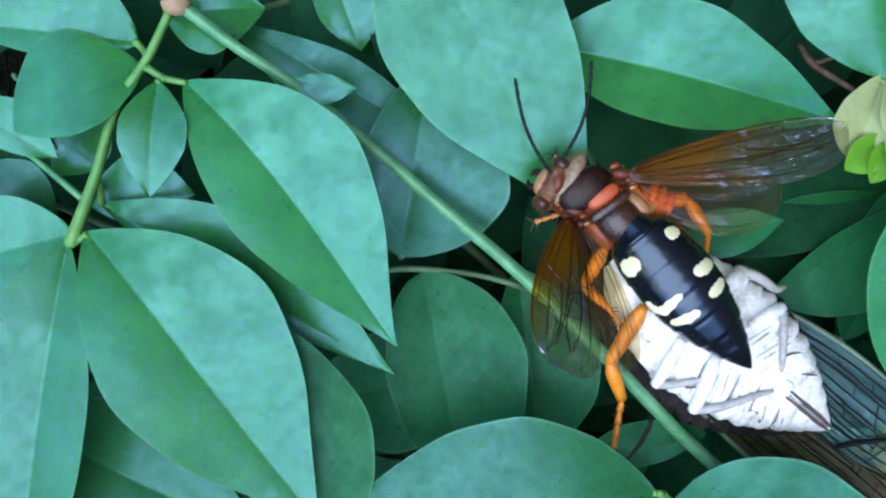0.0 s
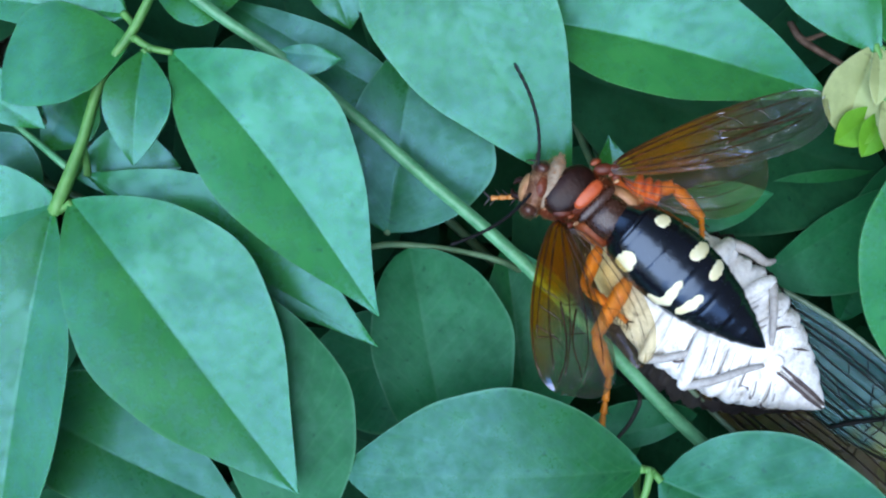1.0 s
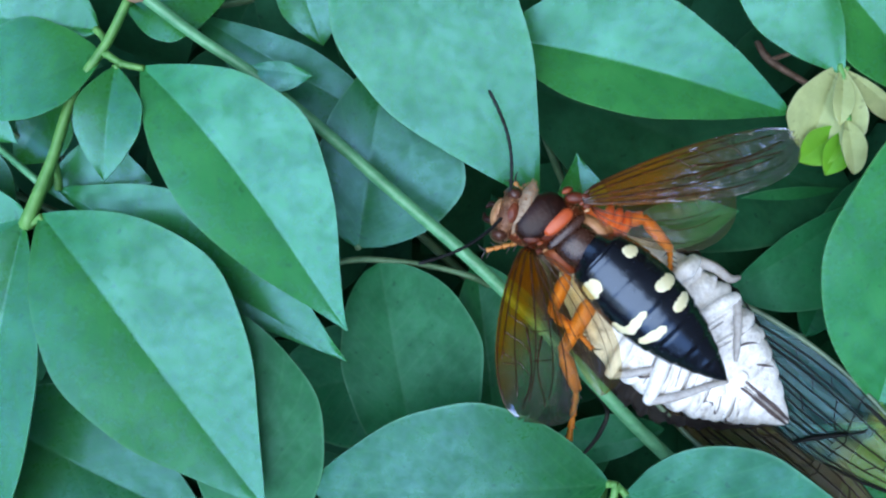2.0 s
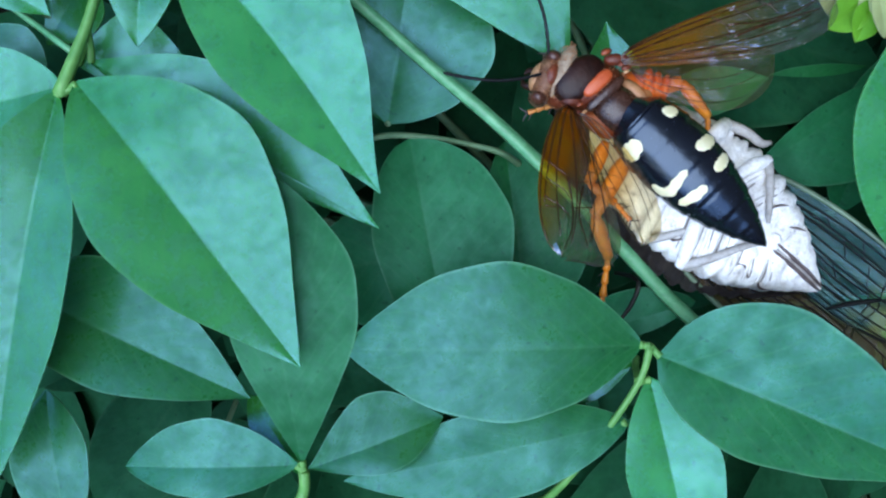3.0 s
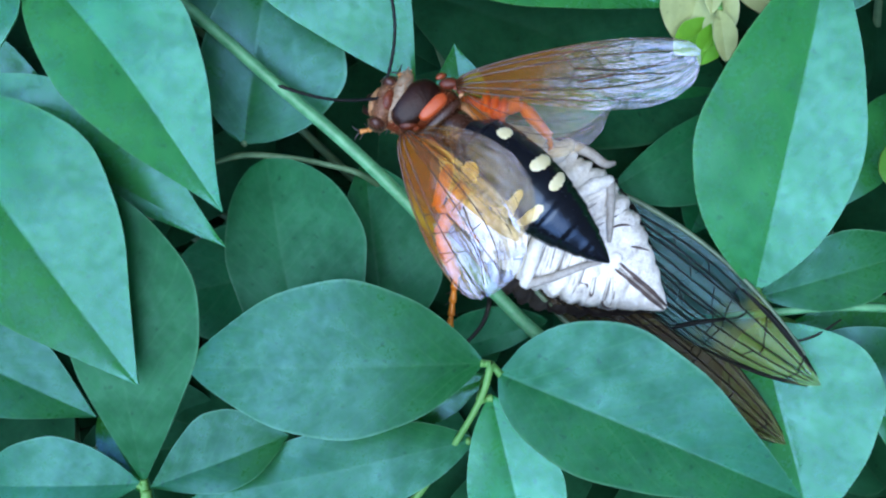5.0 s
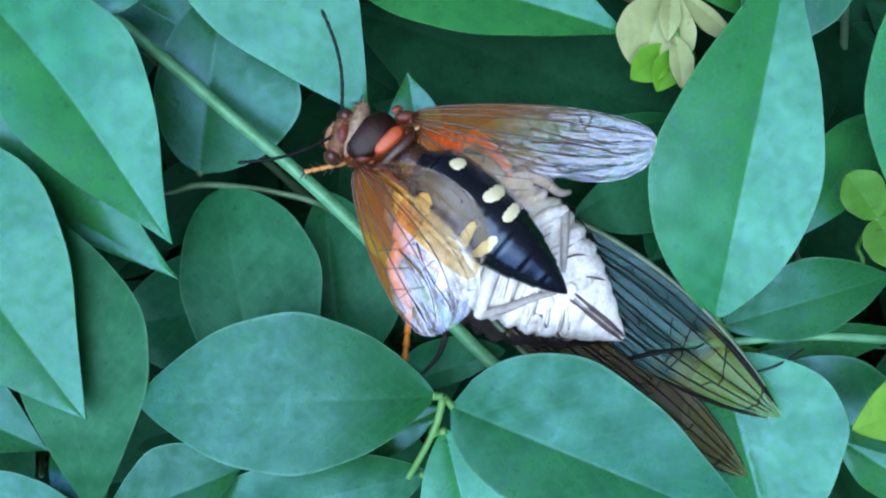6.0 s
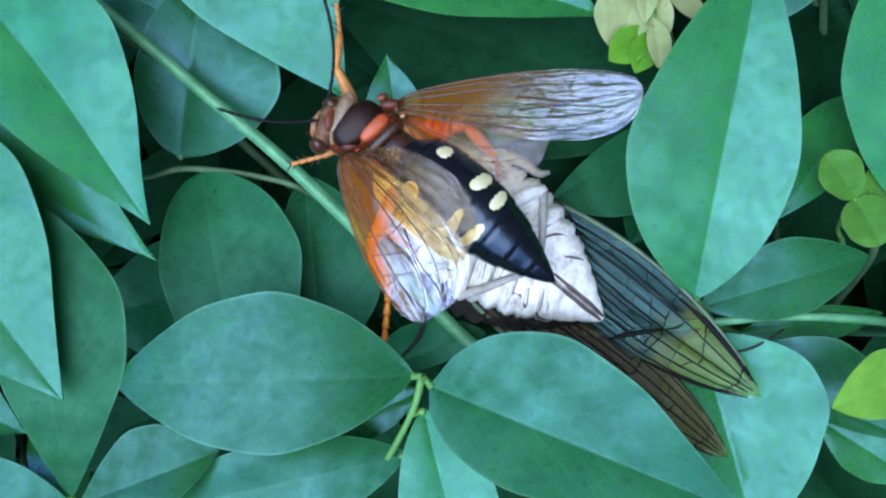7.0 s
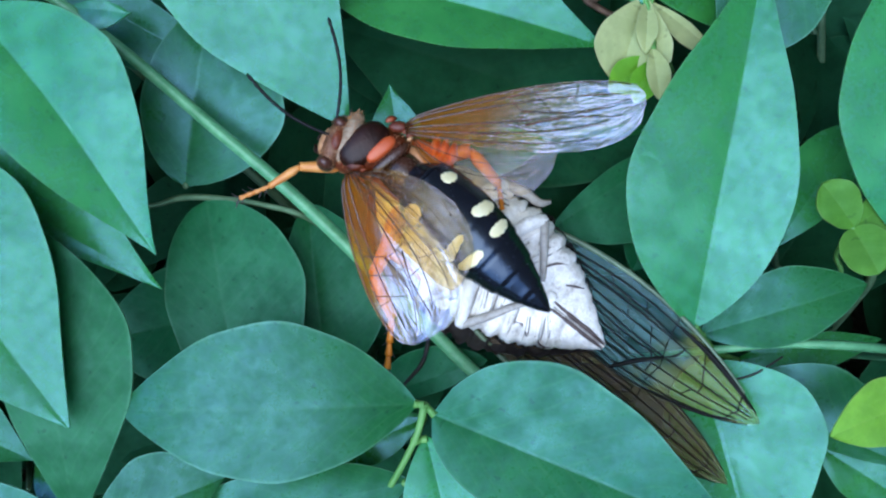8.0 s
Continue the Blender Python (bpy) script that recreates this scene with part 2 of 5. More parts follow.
# darkest leaf copy: the shade under the sprigs is put into its colour
DEEP_SHADE = leaf_material("deep_shade_leaf", (0.004, 0.036, 0.012), (0.008, 0.060, 0.020), (0.03, 0.09, 0.04), rough=0.6, gloss=0.2, glow=0.08)
YOUNG = leaf_material("young_leaf", (0.12, 0.30, 0.03), (0.20, 0.42, 0.05), (0.35, 0.5, 0.15), gloss=0.5, glow=0.3)
CLOVER = leaf_material("clover_leaf", (0.05, 0.17, 0.02), (0.09, 0.24, 0.03), (0.2, 0.35, 0.1), rough=0.55, gloss=0.4)
PALE = leaf_material("pale_bract", (0.34, 0.42, 0.17), (0.46, 0.52, 0.24), (0.55, 0.6, 0.35), rough=0.5, gloss=0.4, glow=0.3)
LIME = leaf_material("lime_bract", (0.10, 0.32, 0.02), (0.17, 0.45, 0.03), (0.3, 0.5, 0.1), rough=0.45, gloss=0.5, glow=0.3)
STEM = plain_material("green_stem", ((0.3, (0.04, 0.20, 0.08)), (0.7, (0.13, 0.40, 0.19))), 400.0, 0.42, 0.6, 0.7, 0.0002, stretch=(1, 1, 0.4))
STEM_WARM = plain_material("olive_stem", ((0.3, (0.05, 0.20, 0.04)), (0.7, (0.13, 0.34, 0.08))), 400.0, 0.5, 0.5)
TWIG = plain_material("brown_twig", ((0.3, (0.05, 0.13, 0.06)), (0.7, (0.12, 0.22, 0.11))), 500.0, 0.6, 0.4)
NODE = plain_material("pinkish_node", ((0.3, (0.20, 0.15, 0.07)), (0.7, (0.48, 0.30, 0.19))), 500.0, 0.6, 0.3)
DEAD = plain_material("dead_twig", ((0.3, (0.06, 0.04, 0.025)), (0.7, (0.26, 0.17, 0.12))), 500.0, 0.7, 0.2)
BARK = plain_material("reddish_bark", ((0.3, (0.05, 0.03, 0.012)), (0.7, (0.13, 0.085, 0.03))), 400.0, 0.6, 0.3)
BLACK_TWIG = plain_material("black_twig", ((0.3, (0.01, 0.011, 0.01)), (0.7, (0.025, 0.025, 0.02))), 500.0, 0.6, 0.3)
SOIL = plain_material("dark_soil", ((0.25, (0.008, 0.012, 0.006)), (0.5, (0.02, 0.022, 0.012)), (0.8, (0.05, 0.045, 0.025))), 60.0, 0.9, 0.2, 1.0, 0.004)
WALL = plain_material("brown_wall", ((0.3, (0.06, 0.06, 0.045)), (0.7, (0.11, 0.10, 0.08))), 12.0, 0.8, 0.3, 0.5, 0.004)

# ---- mesh helpers, in millimetres ----
MM = 0.001


def part(name, bm, material, parent, label=""):
    """One bmesh in millimetres as one mesh object under a thing."""
    bmesh.ops.recalc_face_normals(bm, faces=bm.faces[:])
    bmesh.ops.scale(bm, vec=(MM, MM, MM), verts=bm.verts[:])
    me = bpy.data.meshes.new(name)
    bm.to_mesh(me)
    bm.free()
    for p in me.polygons:
        p.use_smooth = True
    me.materials.append(material)
    ob = new(name, me)
    ob.parent = parent
    if label:
        tagged(ob, label)
    return ob


def thing(name, at, label, category, group=""):
    ob = new(name)
    ob.empty_display_size = 0.01
    ob.location = Vector(at) * MM
    return tagged(ob, label, category, group)


def smooth_line(points, per=6):
    """Catmull-Rom through the points."""
    p = [Vector(q) for q in points]
    p = [p[0] * 2 - p[1], *p, p[-1] * 2 - p[-2]]
    out = []
    for i in range(1, len(p) - 2):
        a, b, c, d = p[i - 1 : i + 3]
        for k in range(per):
            t = k / per
            out.append(0.5 * (2 * b + (c - a) * t + (2 * a - 5 * b + 4 * c - d) * t**2 + (3 * b - a - 3 * c + d) * t**3))
    return [*out, p[-2]]


def tube(bm, points, radii, sides=8, per=6, ridge=0.0):
    """A tapering tube along a smooth line; ridge swells every second side."""
    line = smooth_line(points, per) if per > 1 else [Vector(q) for q in points]
    n = len(line)
    rings = []
    side = None
    for i, q in enumerate(line):
        ahead = (line[min(i + 1, n - 1)] - line[max(i - 1, 0)]).normalized()
        if side is None:
            side = ahead.cross(Vector((0, 0, 1)))
            if side.length < 0.1:
                side = ahead.cross(Vector((0, 1, 0)))
        side = (side - ahead * side.dot(ahead)).normalized()
        up = side.cross(ahead)
        f = i / (n - 1) * (len(radii) - 1)
        k = min(int(f), len(radii) - 2)
        r = radii[k] + (radii[k + 1] - radii[k]) * (f - k)
        ring = []
        for j in range(sides):
            a = 2 * math.pi * j / sides
            rr = r * (1 + (ridge if j % 2 else -ridge))
            ring.append(bm.verts.new(q + side * math.cos(a) * rr + up * math.sin(a) * rr))
        rings.append(ring)
    for a, b in zip(rings, rings[1:]):
        for j in range(sides):
            bm.faces.new((a[j], a[(j + 1) % sides], b[(j + 1) % sides], b[j]))
    bm.faces.new(rings[0][::-1])
    bm.faces.new(rings[-1])
    return bm


def sheet(name, material, parent, top, thick, nx, ny, uvs, label=""):
    """A closed thin plate: the grid top(i, j), and its underside thick below; uv map 'leaf'."""
    verts = [top(i, j) for i in range(nx + 1) for j in range(ny + 1)]
    m = len(verts)
    verts += [v - Vector((0, 0, thick)) for v in verts]
    at = lambda i, j: i * (ny + 1) + j
    faces = []
    for i in range(nx):
        for j in range(ny):
            q = (at(i, j), at(i + 1, j), at(i + 1, j + 1), at(i, j + 1))
            faces += [q, tuple(m + k for k in q[::-1])]
    # the rim has corners of its own, so that the faces keep their own shading
    source = list(range(m)) * 2
    walls = []
    for i in range(nx):
        for j, flip in ((0, True), (ny, False)):
            q = (at(i, j), at(i + 1, j), m + at(i + 1, j), m + at(i, j))
            walls.append(q if flip else q[::-1])
    for j in range(ny):
        for i, flip in ((0, False), (nx, True)):
            q = (at(i, j), at(i, j + 1), m + at(i, j + 1), m + at(i, j))
            walls.append(q if flip else q[::-1])
    for q in walls:
        n = len(verts)
        verts += [verts[k].copy() for k in q]
        source += [source[k] for k in q]
        faces.append((n, n + 1, n + 2, n + 3))
    me = bpy.data.meshes.new(name)
    me.from_pydata([v * MM for v in verts], [], faces)
    layer = me.uv_layers.new(name="leaf")
    grid = [uvs(i, j) for i in range(nx + 1) for j in range(ny + 1)]
    for loop in me.loops:
        layer.data[loop.index].uv = grid[source[loop.vertex_index]]
    for p in me.polygons:
        p.use_smooth = True
    me.materials.append(material)
    me.update()
    ob = new(name, me)
    ob.parent = parent
    if label:
        tagged(ob, label)
    return ob


def half_width(s, widest, round_):
    """0 at both ends and 1 at the widest place."""
    p = math.log(0.5) / math.log(widest)
    return max(0.0, math.sin(math.pi * min(1.0, s) ** p)) ** round_


LEAVES = 0


def leaf(sprig, base, tip, left, right, widest, fold_l, fold_r, arch, round_, material=None, bend=0.0, nx=40, half=7):
    """A leaf from base to tip (mm, in the world): half widths as seen from above, edges raised by the folds, midrib arched."""
    global LEAVES
    LEAVES += 1
    rng = random.Random(LEAVES * 7 + 3)
    origin = sprig.location / MM
    b, t = Vector(base), Vector(tip)
    along = t - b
    length = along.length
    x = along.normalized()
    y = Vector((0, 0, 1)).cross(x).normalized()
    z = x.cross(y)
    tl, tr = math.tan(radians(fold_l)), math.tan(radians(fold_r))
    ph, wav = rng.uniform(0, 6.3), rng.uniform(0.10, 0.22)
    twist = rng.uniform(-0.06, 0.06)
    ny = 2 * half

    def spread(j):
        v = (j - half) / half
        return math.copysign(abs(v) ** 1.7, v)

    def top(i, j):
        s = i / nx
        v = spread(j)
        w = half_width(s, widest, round_) + 0.012
        side = left if v > 0 else right
        rib = bend * w
        edge = (side if v > 0 else -side) * w * (1 + 0.012 * math.sin(23 * s + ph))
        yy = rib + (edge - rib) * abs(v)
        off = yy - rib
        slope = tl if v > 0 else tr
        rise = abs(off) * slope - 0.12 * slope * off * off / max(side, 0.1)
        zz = 4 * arch * s * (1 - s) + rise + wav * v * v * math.sin(9.5 * s + ph + 2 * v) + twist * yy * s
        zz -= 0.07 * math.exp(-((off / 0.45) ** 2)) * (1 - s)
        return Vector((s * length, yy, zz))

    ob = sheet("leaf", material or LEAF, sprig, top, 0.22, nx, ny, lambda i, j: (i / nx, spread(j)))
    m = Matrix((x, y, z)).transposed().to_4x4()
    ob.matrix_basis = Matrix.Translation((b - origin) * MM) @ m
    return ob


def stalk(sprig, name, points, radii, material, sides=8, ridge=0.0, label=""):
    o = sprig.location / MM
    return part(name, tube(bmesh.new(), [Vector(p) - o for p in points], radii, sides, 6, ridge), material, sprig, label)


def petiole(sprig, start, end, radius=0.45, material=None):
    a, b = Vector(start), Vector(end)
    mid = (a + b) / 2 + Vector((0, 0, -0.12 * (b - a).length))
    return stalk(sprig, "petiole", [a, mid, b], [radius * 1.2, radius, radius * 1.2], material or STEM_WARM, 7)


# ---- the ground and the deep foliage ----
GROUND = -70.0


def make_ground():
    bm = bmesh.new()
    n = 24
    rim = [3.0, 8.0, 30.0, 120.0, 600.0]
    core = bmesh.ops.create_grid(bm, x_segments=60, y_segments=60, size=0.6)["verts"]
    for v in core:
        v.co.z = 0.006 * noise.noise(v.co * 9) + 0.003 * noise.noise(v.co * 31)
        if max(abs(v.co.x), abs(v.co.y)) > 0.59:
            v.co.z = 0
    edge = [v for v in core if max(abs(v.co.x), abs(v.co.y)) > 0.59]
    edge.sort(key=lambda v: math.atan2(v.co.y, v.co.x))
    last = edge
    for r in rim:
        ring = [bm.verts.new((v.co.x / 0.6 * r, v.co.y / 0.6 * r, 0)) for v in edge]
        for k in range(len(edge)):
            q = (k + 1) % len(edge)
            bm.faces.new((last[k], last[q], ring[q], ring[k]))
        last = ring
    me = bpy.data.meshes.new("ground")
    bm.to_mesh(me)
    bm.free()
    me.materials.append(SOIL)
    ob = new("ground", me)
    ob.location.z = GROUND * MM
    tagged(ob, "dark soil and leaf litter under the shrubs", "ground", kind="structure")


def make_undergrowth():
    """Many leaves below and round the nearer sprigs, coloured dark for shade, in one mesh."""
    rng = random.Random(5)
    verts, faces, uvs = [], [], []

    def one(b, yaw, pitch, length, wide, roll):
        m = Matrix.Translation(b) @ Euler((roll, -pitch, yaw)).to_matrix().to_4x4()
        nx, ny, at = 8, 4, len(verts)
        for i in range(nx + 1):
            s = i / nx
            w = wide * half_width(s, 0.45, 0.8) + 0.05
            for j in range(ny + 1):
                v = (j - 2) / 2
                verts.append(m @ Vector((s * length, v * w, abs(v) * w * 0.25 + 3 * s * (1 - s) * 1.5)) * MM)
                uvs.append((s, v))
        for i in range(nx):
            for j in range(ny):
                a = at + i * (ny + 1) + j
                faces.append((a, a + ny + 1, a + ny + 2, a + 1))

    for k in range(1500):
        far = k > 700
        x, y = rng.uniform(-90, 125), rng.uniform(-100, 75)
        z = rng.uniform(-58, -19)
        if far:
            x, y, z = rng.uniform(-330, 360), rng.uniform(-340, 320), rng.uniform(-60, 4)
            if -85 < x < 120 and -95 < y < 70:
                continue
        one(Vector((x, y, z)), rng.uniform(0, 6.3), rng.uniform(-0.5, 0.4), rng.uniform(16, 36), rng.uniform(4.5, 9.5), rng.uniform(-0.5, 0.5))
    me = bpy.data.meshes.new("undergrowth")
    me.from_pydata(verts, [], faces)
    layer = me.uv_layers.new(name="leaf")
    for loop in me.loops:
        layer.data[loop.index].uv = uvs[loop.vertex_index]
    for p in me.polygons:
        p.use_smooth = True
    me.materials.append(DEEP_SHADE)
    ob = new("undergrowth", me)
    tagged(ob, "leaves crowding below the sprigs, their dark green toned for shade", "foliage", kind="stuff")
    bm = bmesh.new()
    for k in range(120):
        x, y = rng.uniform(-90, 125), rng.uniform(-100, 75)
        a = Vector((x, y, GROUND))
        b = a + Vector((rng.uniform(-25, 25), rng.uniform(-25, 25), rng.uniform(30, 48)))
        tube(bm, [a, (a + b) / 2 + Vector((rng.uniform(-6, 6), rng.uniform(-6, 6), 0)), b], [0.9, 0.7, 0.4], 5, 3)
    stems = part("undergrowth_stems", bm, TWIG, ob, "thin brown stems among the leaves")
    tagged(stems, kind="stuff")


# ---- the sprigs ----


def sprig_at(x, y, label):
    return thing("leafy_sprig", (x, y, GROUND), label, "plant", "sprigs of the shrub")


def grower(sprig, anchors, material=None):
    """Returns grow(): a leaf and the stalk that holds it, to the nearest node or down to the ground."""

    def grow(sprig, base, tip, left, right, widest, fold_l, fold_r, arch, round_, mat=None, bend=0.0):
        ob = leaf(sprig, base, tip, left, right, widest, fold_l, fold_r, arch, round_, mat or material, bend)
        b = Vector(base)
        near = min((Vector(a) for a in anchors), key=lambda a: (a - b).length)
        if (near - b).length < 11:
            if (near - b).length > 0.6:
                petiole(sprig, near, b + (Vector(tip) - b).normalized() * 0.4)
        else:
            o = sprig.location / MM
            low = b.lerp(o, 0.35)
            low.z = min(b.z - 8, -26)
            stalk(sprig, "petiole", [b, b.lerp(low, 0.4) + Vector((0, 0, -3)), low, Vector((o.x + 2, o.y, GROUND))], [0.45, 0.5, 0.7, 0.9], TWIG, 6)
        return ob

    return grow


def make_main_sprig():
    sprig = sprig_at(60, -60, "sprig with ridged pale green stem and large waxy leaves")
    main = [(-30.8, 22.1, 1.0), (-24.4, 17.3, -1.0), (-17.6, 12.9, -2.0), (-9.3, 6.4, -2.0), (0.6, -2.1, -3.0), (10.6, -10.6, -3.0), (20.9, -20.5, -4.0), (31.0, -30.9, -6.0), (39.2, -38.7, -8.0)]
    stalk(sprig, "stem", main + [(47, -47, -22), (60, -60, -70)], [0.8, 0.68, 0.7, 0.75, 0.78, 0.82, 0.85, 0.85, 0.9, 1.1, 1.3], STEM, 12, 0.16, "pale green ridged stem")
    node_b = bmesh.new()
    bmesh.ops.create_uvsphere(node_b, u_segments=12, v_segments=8, radius=1.5)
    for v in node_b.verts:
        v.co = Vector((v.co.x * 1.2, v.co.y, v.co.z * 0.9)) * (1 + 0.2 * noise.noise(v.co * 1.4)) + Vector((-31.2, 22.2, 1.2)) - sprig.location / MM
    part("node", node_b, NODE, sprig, "brownish knobbly stem node")
    side = [(-32.0, 21.3, 1.0), (-34.8, 16.0, 0.5), (-39.0, 9.9, 0.0), (-41.5, 1.7, 0.3), (-44.4, -6.7, 1.2)]
    stalk(sprig, "side_stem", side, [0.5, 0.55, 0.55, 0.65, 0.85], STEM_WARM, 9, 0.1, "olive green side stem")
    stalk(sprig, "petiole", [(-34.9, 14.6, 0.5), (-32.9, 13.4, 0.6), (-30.2, 12.8, 0.6)], [0.5, 0.45, 0.4], STEM_WARM, 7)
    stalk(sprig, "tendril", [(-54.9, 7.1, -4.0), (-51.1, 4.2, -4.0), (-43.3, -1.2, 0.0)], [0.4, 0.45, 0.5], STEM, 6)
    grow = grower(sprig, side + [(-34.9, 14.6, 0.5), (-32.9, 13.4, 0.6), (-30.2, 12.8, 0.6)])
    grow(sprig, (-30.6, 13.1, 0.5), (-4.8, -18.9, 3.0), 11.9, 6.0, 0.43, 12, 17, 1.5, 1.14, bend=1.5)
    grow(sprig, (-42.4, -1.7, -3.0), (-5.2, -23.1, -1.0), 8.5, 2.5, 0.47, 6, 14, 1, 1.12)
    grow(sprig, (-42.4, -5.2, 1.5), (-14.0, -39.6, 5.5), 13.3, 8.9, 0.43, 6, 17, 2, 1.06, bend=0.8)
    grow(sprig, (-44.9, -6.0, 0.6), (-52.0, -54.6, 2.0), 6.4, 11.5, 0.48, 19, 14, 2, 0.92)
    grow(sprig, (-44.4, -5.4, 0.0), (-70.1, -11.8, -3.0), 6.7, 7.0, 0.39, 12, 12, 1, 0.92)
    grow(sprig, (-53.7, -30.2, -5.0), (-21.5, -44.5, -2.0), 9.0, 6.6, 0.42, 4, 24, 1, 1.02, SHEEN_TONED)
    grow(sprig, (-35.8, 14.8, -0.5), (-50.9, 7.0, 1.0), 4.2, 9.0, 0.5, 15, -15, 1, 0.75)
    grow(sprig, (-36.7, 18.1, -2.0), (-60.4, 20.6, -3.0), 2.9, 8.7, 0.43, 10, 10, 1, 0.82)
    grow(sprig, (-33.6, 13.1, 1.0), (-34.5, -1.0, 2.0), 4.4, 3.8, 0.47, 12, 14, 1, 0.97)
    grow(sprig, (-58.8, 10.7, -2.0), (-46.9, 3.8, -2.0), 4.0, 2.3, 0.52, 8, 8, 1, 1.02)
    grow(sprig, (-61.3, 2.5, -8.0), (-49.7, -4.8, -8.0), 5.6, 3.7, 0.56, 8, 8, 1, 0.82, SHEEN_TONED)
    grow(sprig, (-18.7, 13.6, -2.0), (-9.7, 12.4, -1.0), 1.2, 2.5, 0.54, 4, 2, 0.3, 1.02)
    grow(sprig, (-33.8, 21.7, -3.0), (-21.6, 22.8, -5.0), 4.0, 5.5, 0.42, 10, 10, 1, 0.92)
    grow(sprig, (-44.9, -1.8, -5.0), (-31.1, -0.7, -6.0), 5.9, 3.4, 0.53, 5, 5, 0.5, 0.92)
    grow(sprig, (-44.2, 11.3, -8.0), (-50.7, 1.8, -10.0), 5.3, 2.7, 0.46, 5, 5, 0.5, 0.92)


def make_low_sprig():
    sprig = sprig_at(-16, -70, "low sprig of smaller oval leaves round one node")
    line = [(-14.2, -53.0, 1.0), (-14.3, -55.3, 0.0), (-15.4, -59.1, -4.0)]
    stalk(sprig, "stem", line + [(-16, -66, -30), (-16, -70, -70)], [0.7, 0.7, 0.8, 1.0, 1.2], STEM_WARM, 8)
    grow = grower(sprig, line[:2])
    # first leaf uses the copy coloured darker for shade
    grow(sprig, (-14.4, -52.1, 1.0), (-20.6, -14.9, 3.0), 5.9, 10.3, 0.55, 4, -6, 1.5, 0.92, SHADE_TONED)
    grow(sprig, (-14.7, -52.2, 1.0), (-37.2, -53.1, -2.0), 3.6, 6.0, 0.51, 20, 2, 1, 0.82, SHEEN_TONED)
    grow(sprig, (-13.7, -52.7, 1.0), (2.9, -46.6, -1.0), 6.2, 3.6, 0.55, 3, 20, 1, 0.97, SHEEN_TONED)
    grow(sprig, (-13.9, -54.3, 0.0), (-22.5, -44.7, -6.0), 2.5, 2.7, 0.58, 5, 5, 0.5, 0.92)
    grow(sprig, (-44.6, -64.8, -4.0), (-48.7, -43.9, -5.0), 5.4, 4.6, 0.56, 8, 8, 1, 0.82, SHEEN_TONED)


def make_front_sprig():
    sprig = sprig_at(10, -72, "sprig of broad leaves spreading from a pale node")
    line = [(28.0, -37.4, 2.0), (26.7, -41.8, 1.5), (22.6, -49.3, -2.0), (16.4, -58.5, -8.0)]
    stalk(sprig, "stem", line + [(12, -66, -30), (10, -72, -70)], [0.55, 0.42, 0.45, 0.55, 0.9, 1.2], STEM_WARM, 8, 0.1)
    grow = grower(sprig, line[:3])
    grow(sprig, (26.1, -47.0, -1.0), (-9.6, -54.9, -2.0), 6.0, 5.2, 0.45, 2, -18, 1.5, 0.92, SHEEN_TONED)
    grow(sprig, (27.1, -37.2, 2.0), (-9.2, -37.8, 2.0), 8.4, 10.2, 0.48, 6, -6, 3.5, 0.85, SHEEN_TONED)
    # the darker copy here tones down the lit half
    grow(sprig, (28.9, -38.5, 2.0), (66.7, -54.1, 0.0), 11.4, 7.4, 0.32, 17, 16, 1, 0.97, SHEEN_TONED, bend=0.2)
    grow(sprig, (28.1, -41.2, 1.0), (34.6, -66.9, -4.0), 6.0, 5.7, 0.45, 18, 14, 1.5, 0.92)
    grow(sprig, (28.0, -39.5, -5.0), (14.7, -45.7, -9.0), 2.9, 3.6, 0.53, 5, 5, 0.5, 0.92)


def make_top_sprig():
    sprig = sprig_at(12, 46, "sprig of long folded leaves with bluish sheen")
    stalk(sprig, "stem", [(-3, 38.5, 1), (8, 39, -4), (14, 30, -8), (12, 46, -70)], [0.6, 0.7, 0.9, 1.3], STEM, 8)
    grow = grower(sprig, [(-3, 38.5, 1), (8, 39, -4), (14, 30, -8)])
    grow(sprig, (-2.3, 37.7, 2.0), (18.5, -2.9, -0.5), 8.3, 13.5, 0.42, 6, -3, 2, 1.0, bend=-2.6)
    grow(sprig, (13.6, 17.7, -3.0), (51.3, 8.7, -5.0), 9.1, 6.0, 0.38, 24, 22, 1.5, 0.97, bend=0.6)
    grow(sprig, (41.5, 31.7, -3.0), (57.4, 13.7, -4.0), 5.6, 4.6, 0.5, 12, -14, 1, 0.95)
    grow(sprig, (50.9, 32.3, -5.0), (70.6, 10.2, -6.0), 4.9, 6.2, 0.52, 12, 12, 1, 0.92)
    # this low leaf takes the darkest copy, shade put into its colour
    grow(sprig, (13.7, 14.8, -14.0), (64.2, -1.8, -15.0), 10.5, 14.5, 0.55, 8, 8, 1, 0.87, DEEP_SHADE)
    grow(sprig, (25.0, -6.7, -4.0), (23.4, 3.3, -3.0), 3.6, 3.2, 0.36, 10, 10, 0.2, 1.15)
    grow(sprig, (27.2, -7.3, -6.0), (44.3, -3.8, -4.0), 3.0, 3.2, 0.55, 12, 12, 0.5, 1.02, SHADE_TONED)
    grow(sprig, (-28.0, 22.4, -8.0), (-0.0, 6.7, -10.0), 3.7, 5.9, 0.58, 8, 8, 1, 0.97, SHEEN_TONED)
    grow(sprig, (-16.0, 34.1, -12.0), (-10.2, 18.8, -14.0), 5.8, 3.7, 0.58, 8, 8, 1, 0.92)
    grow(sprig, (-4.7, -9.0, -9.0), (-0.7, 17.0, -7.0), 6.8, 12.4, 0.42, 8, 8, 1.5, 0.8, SHEEN_TONED)


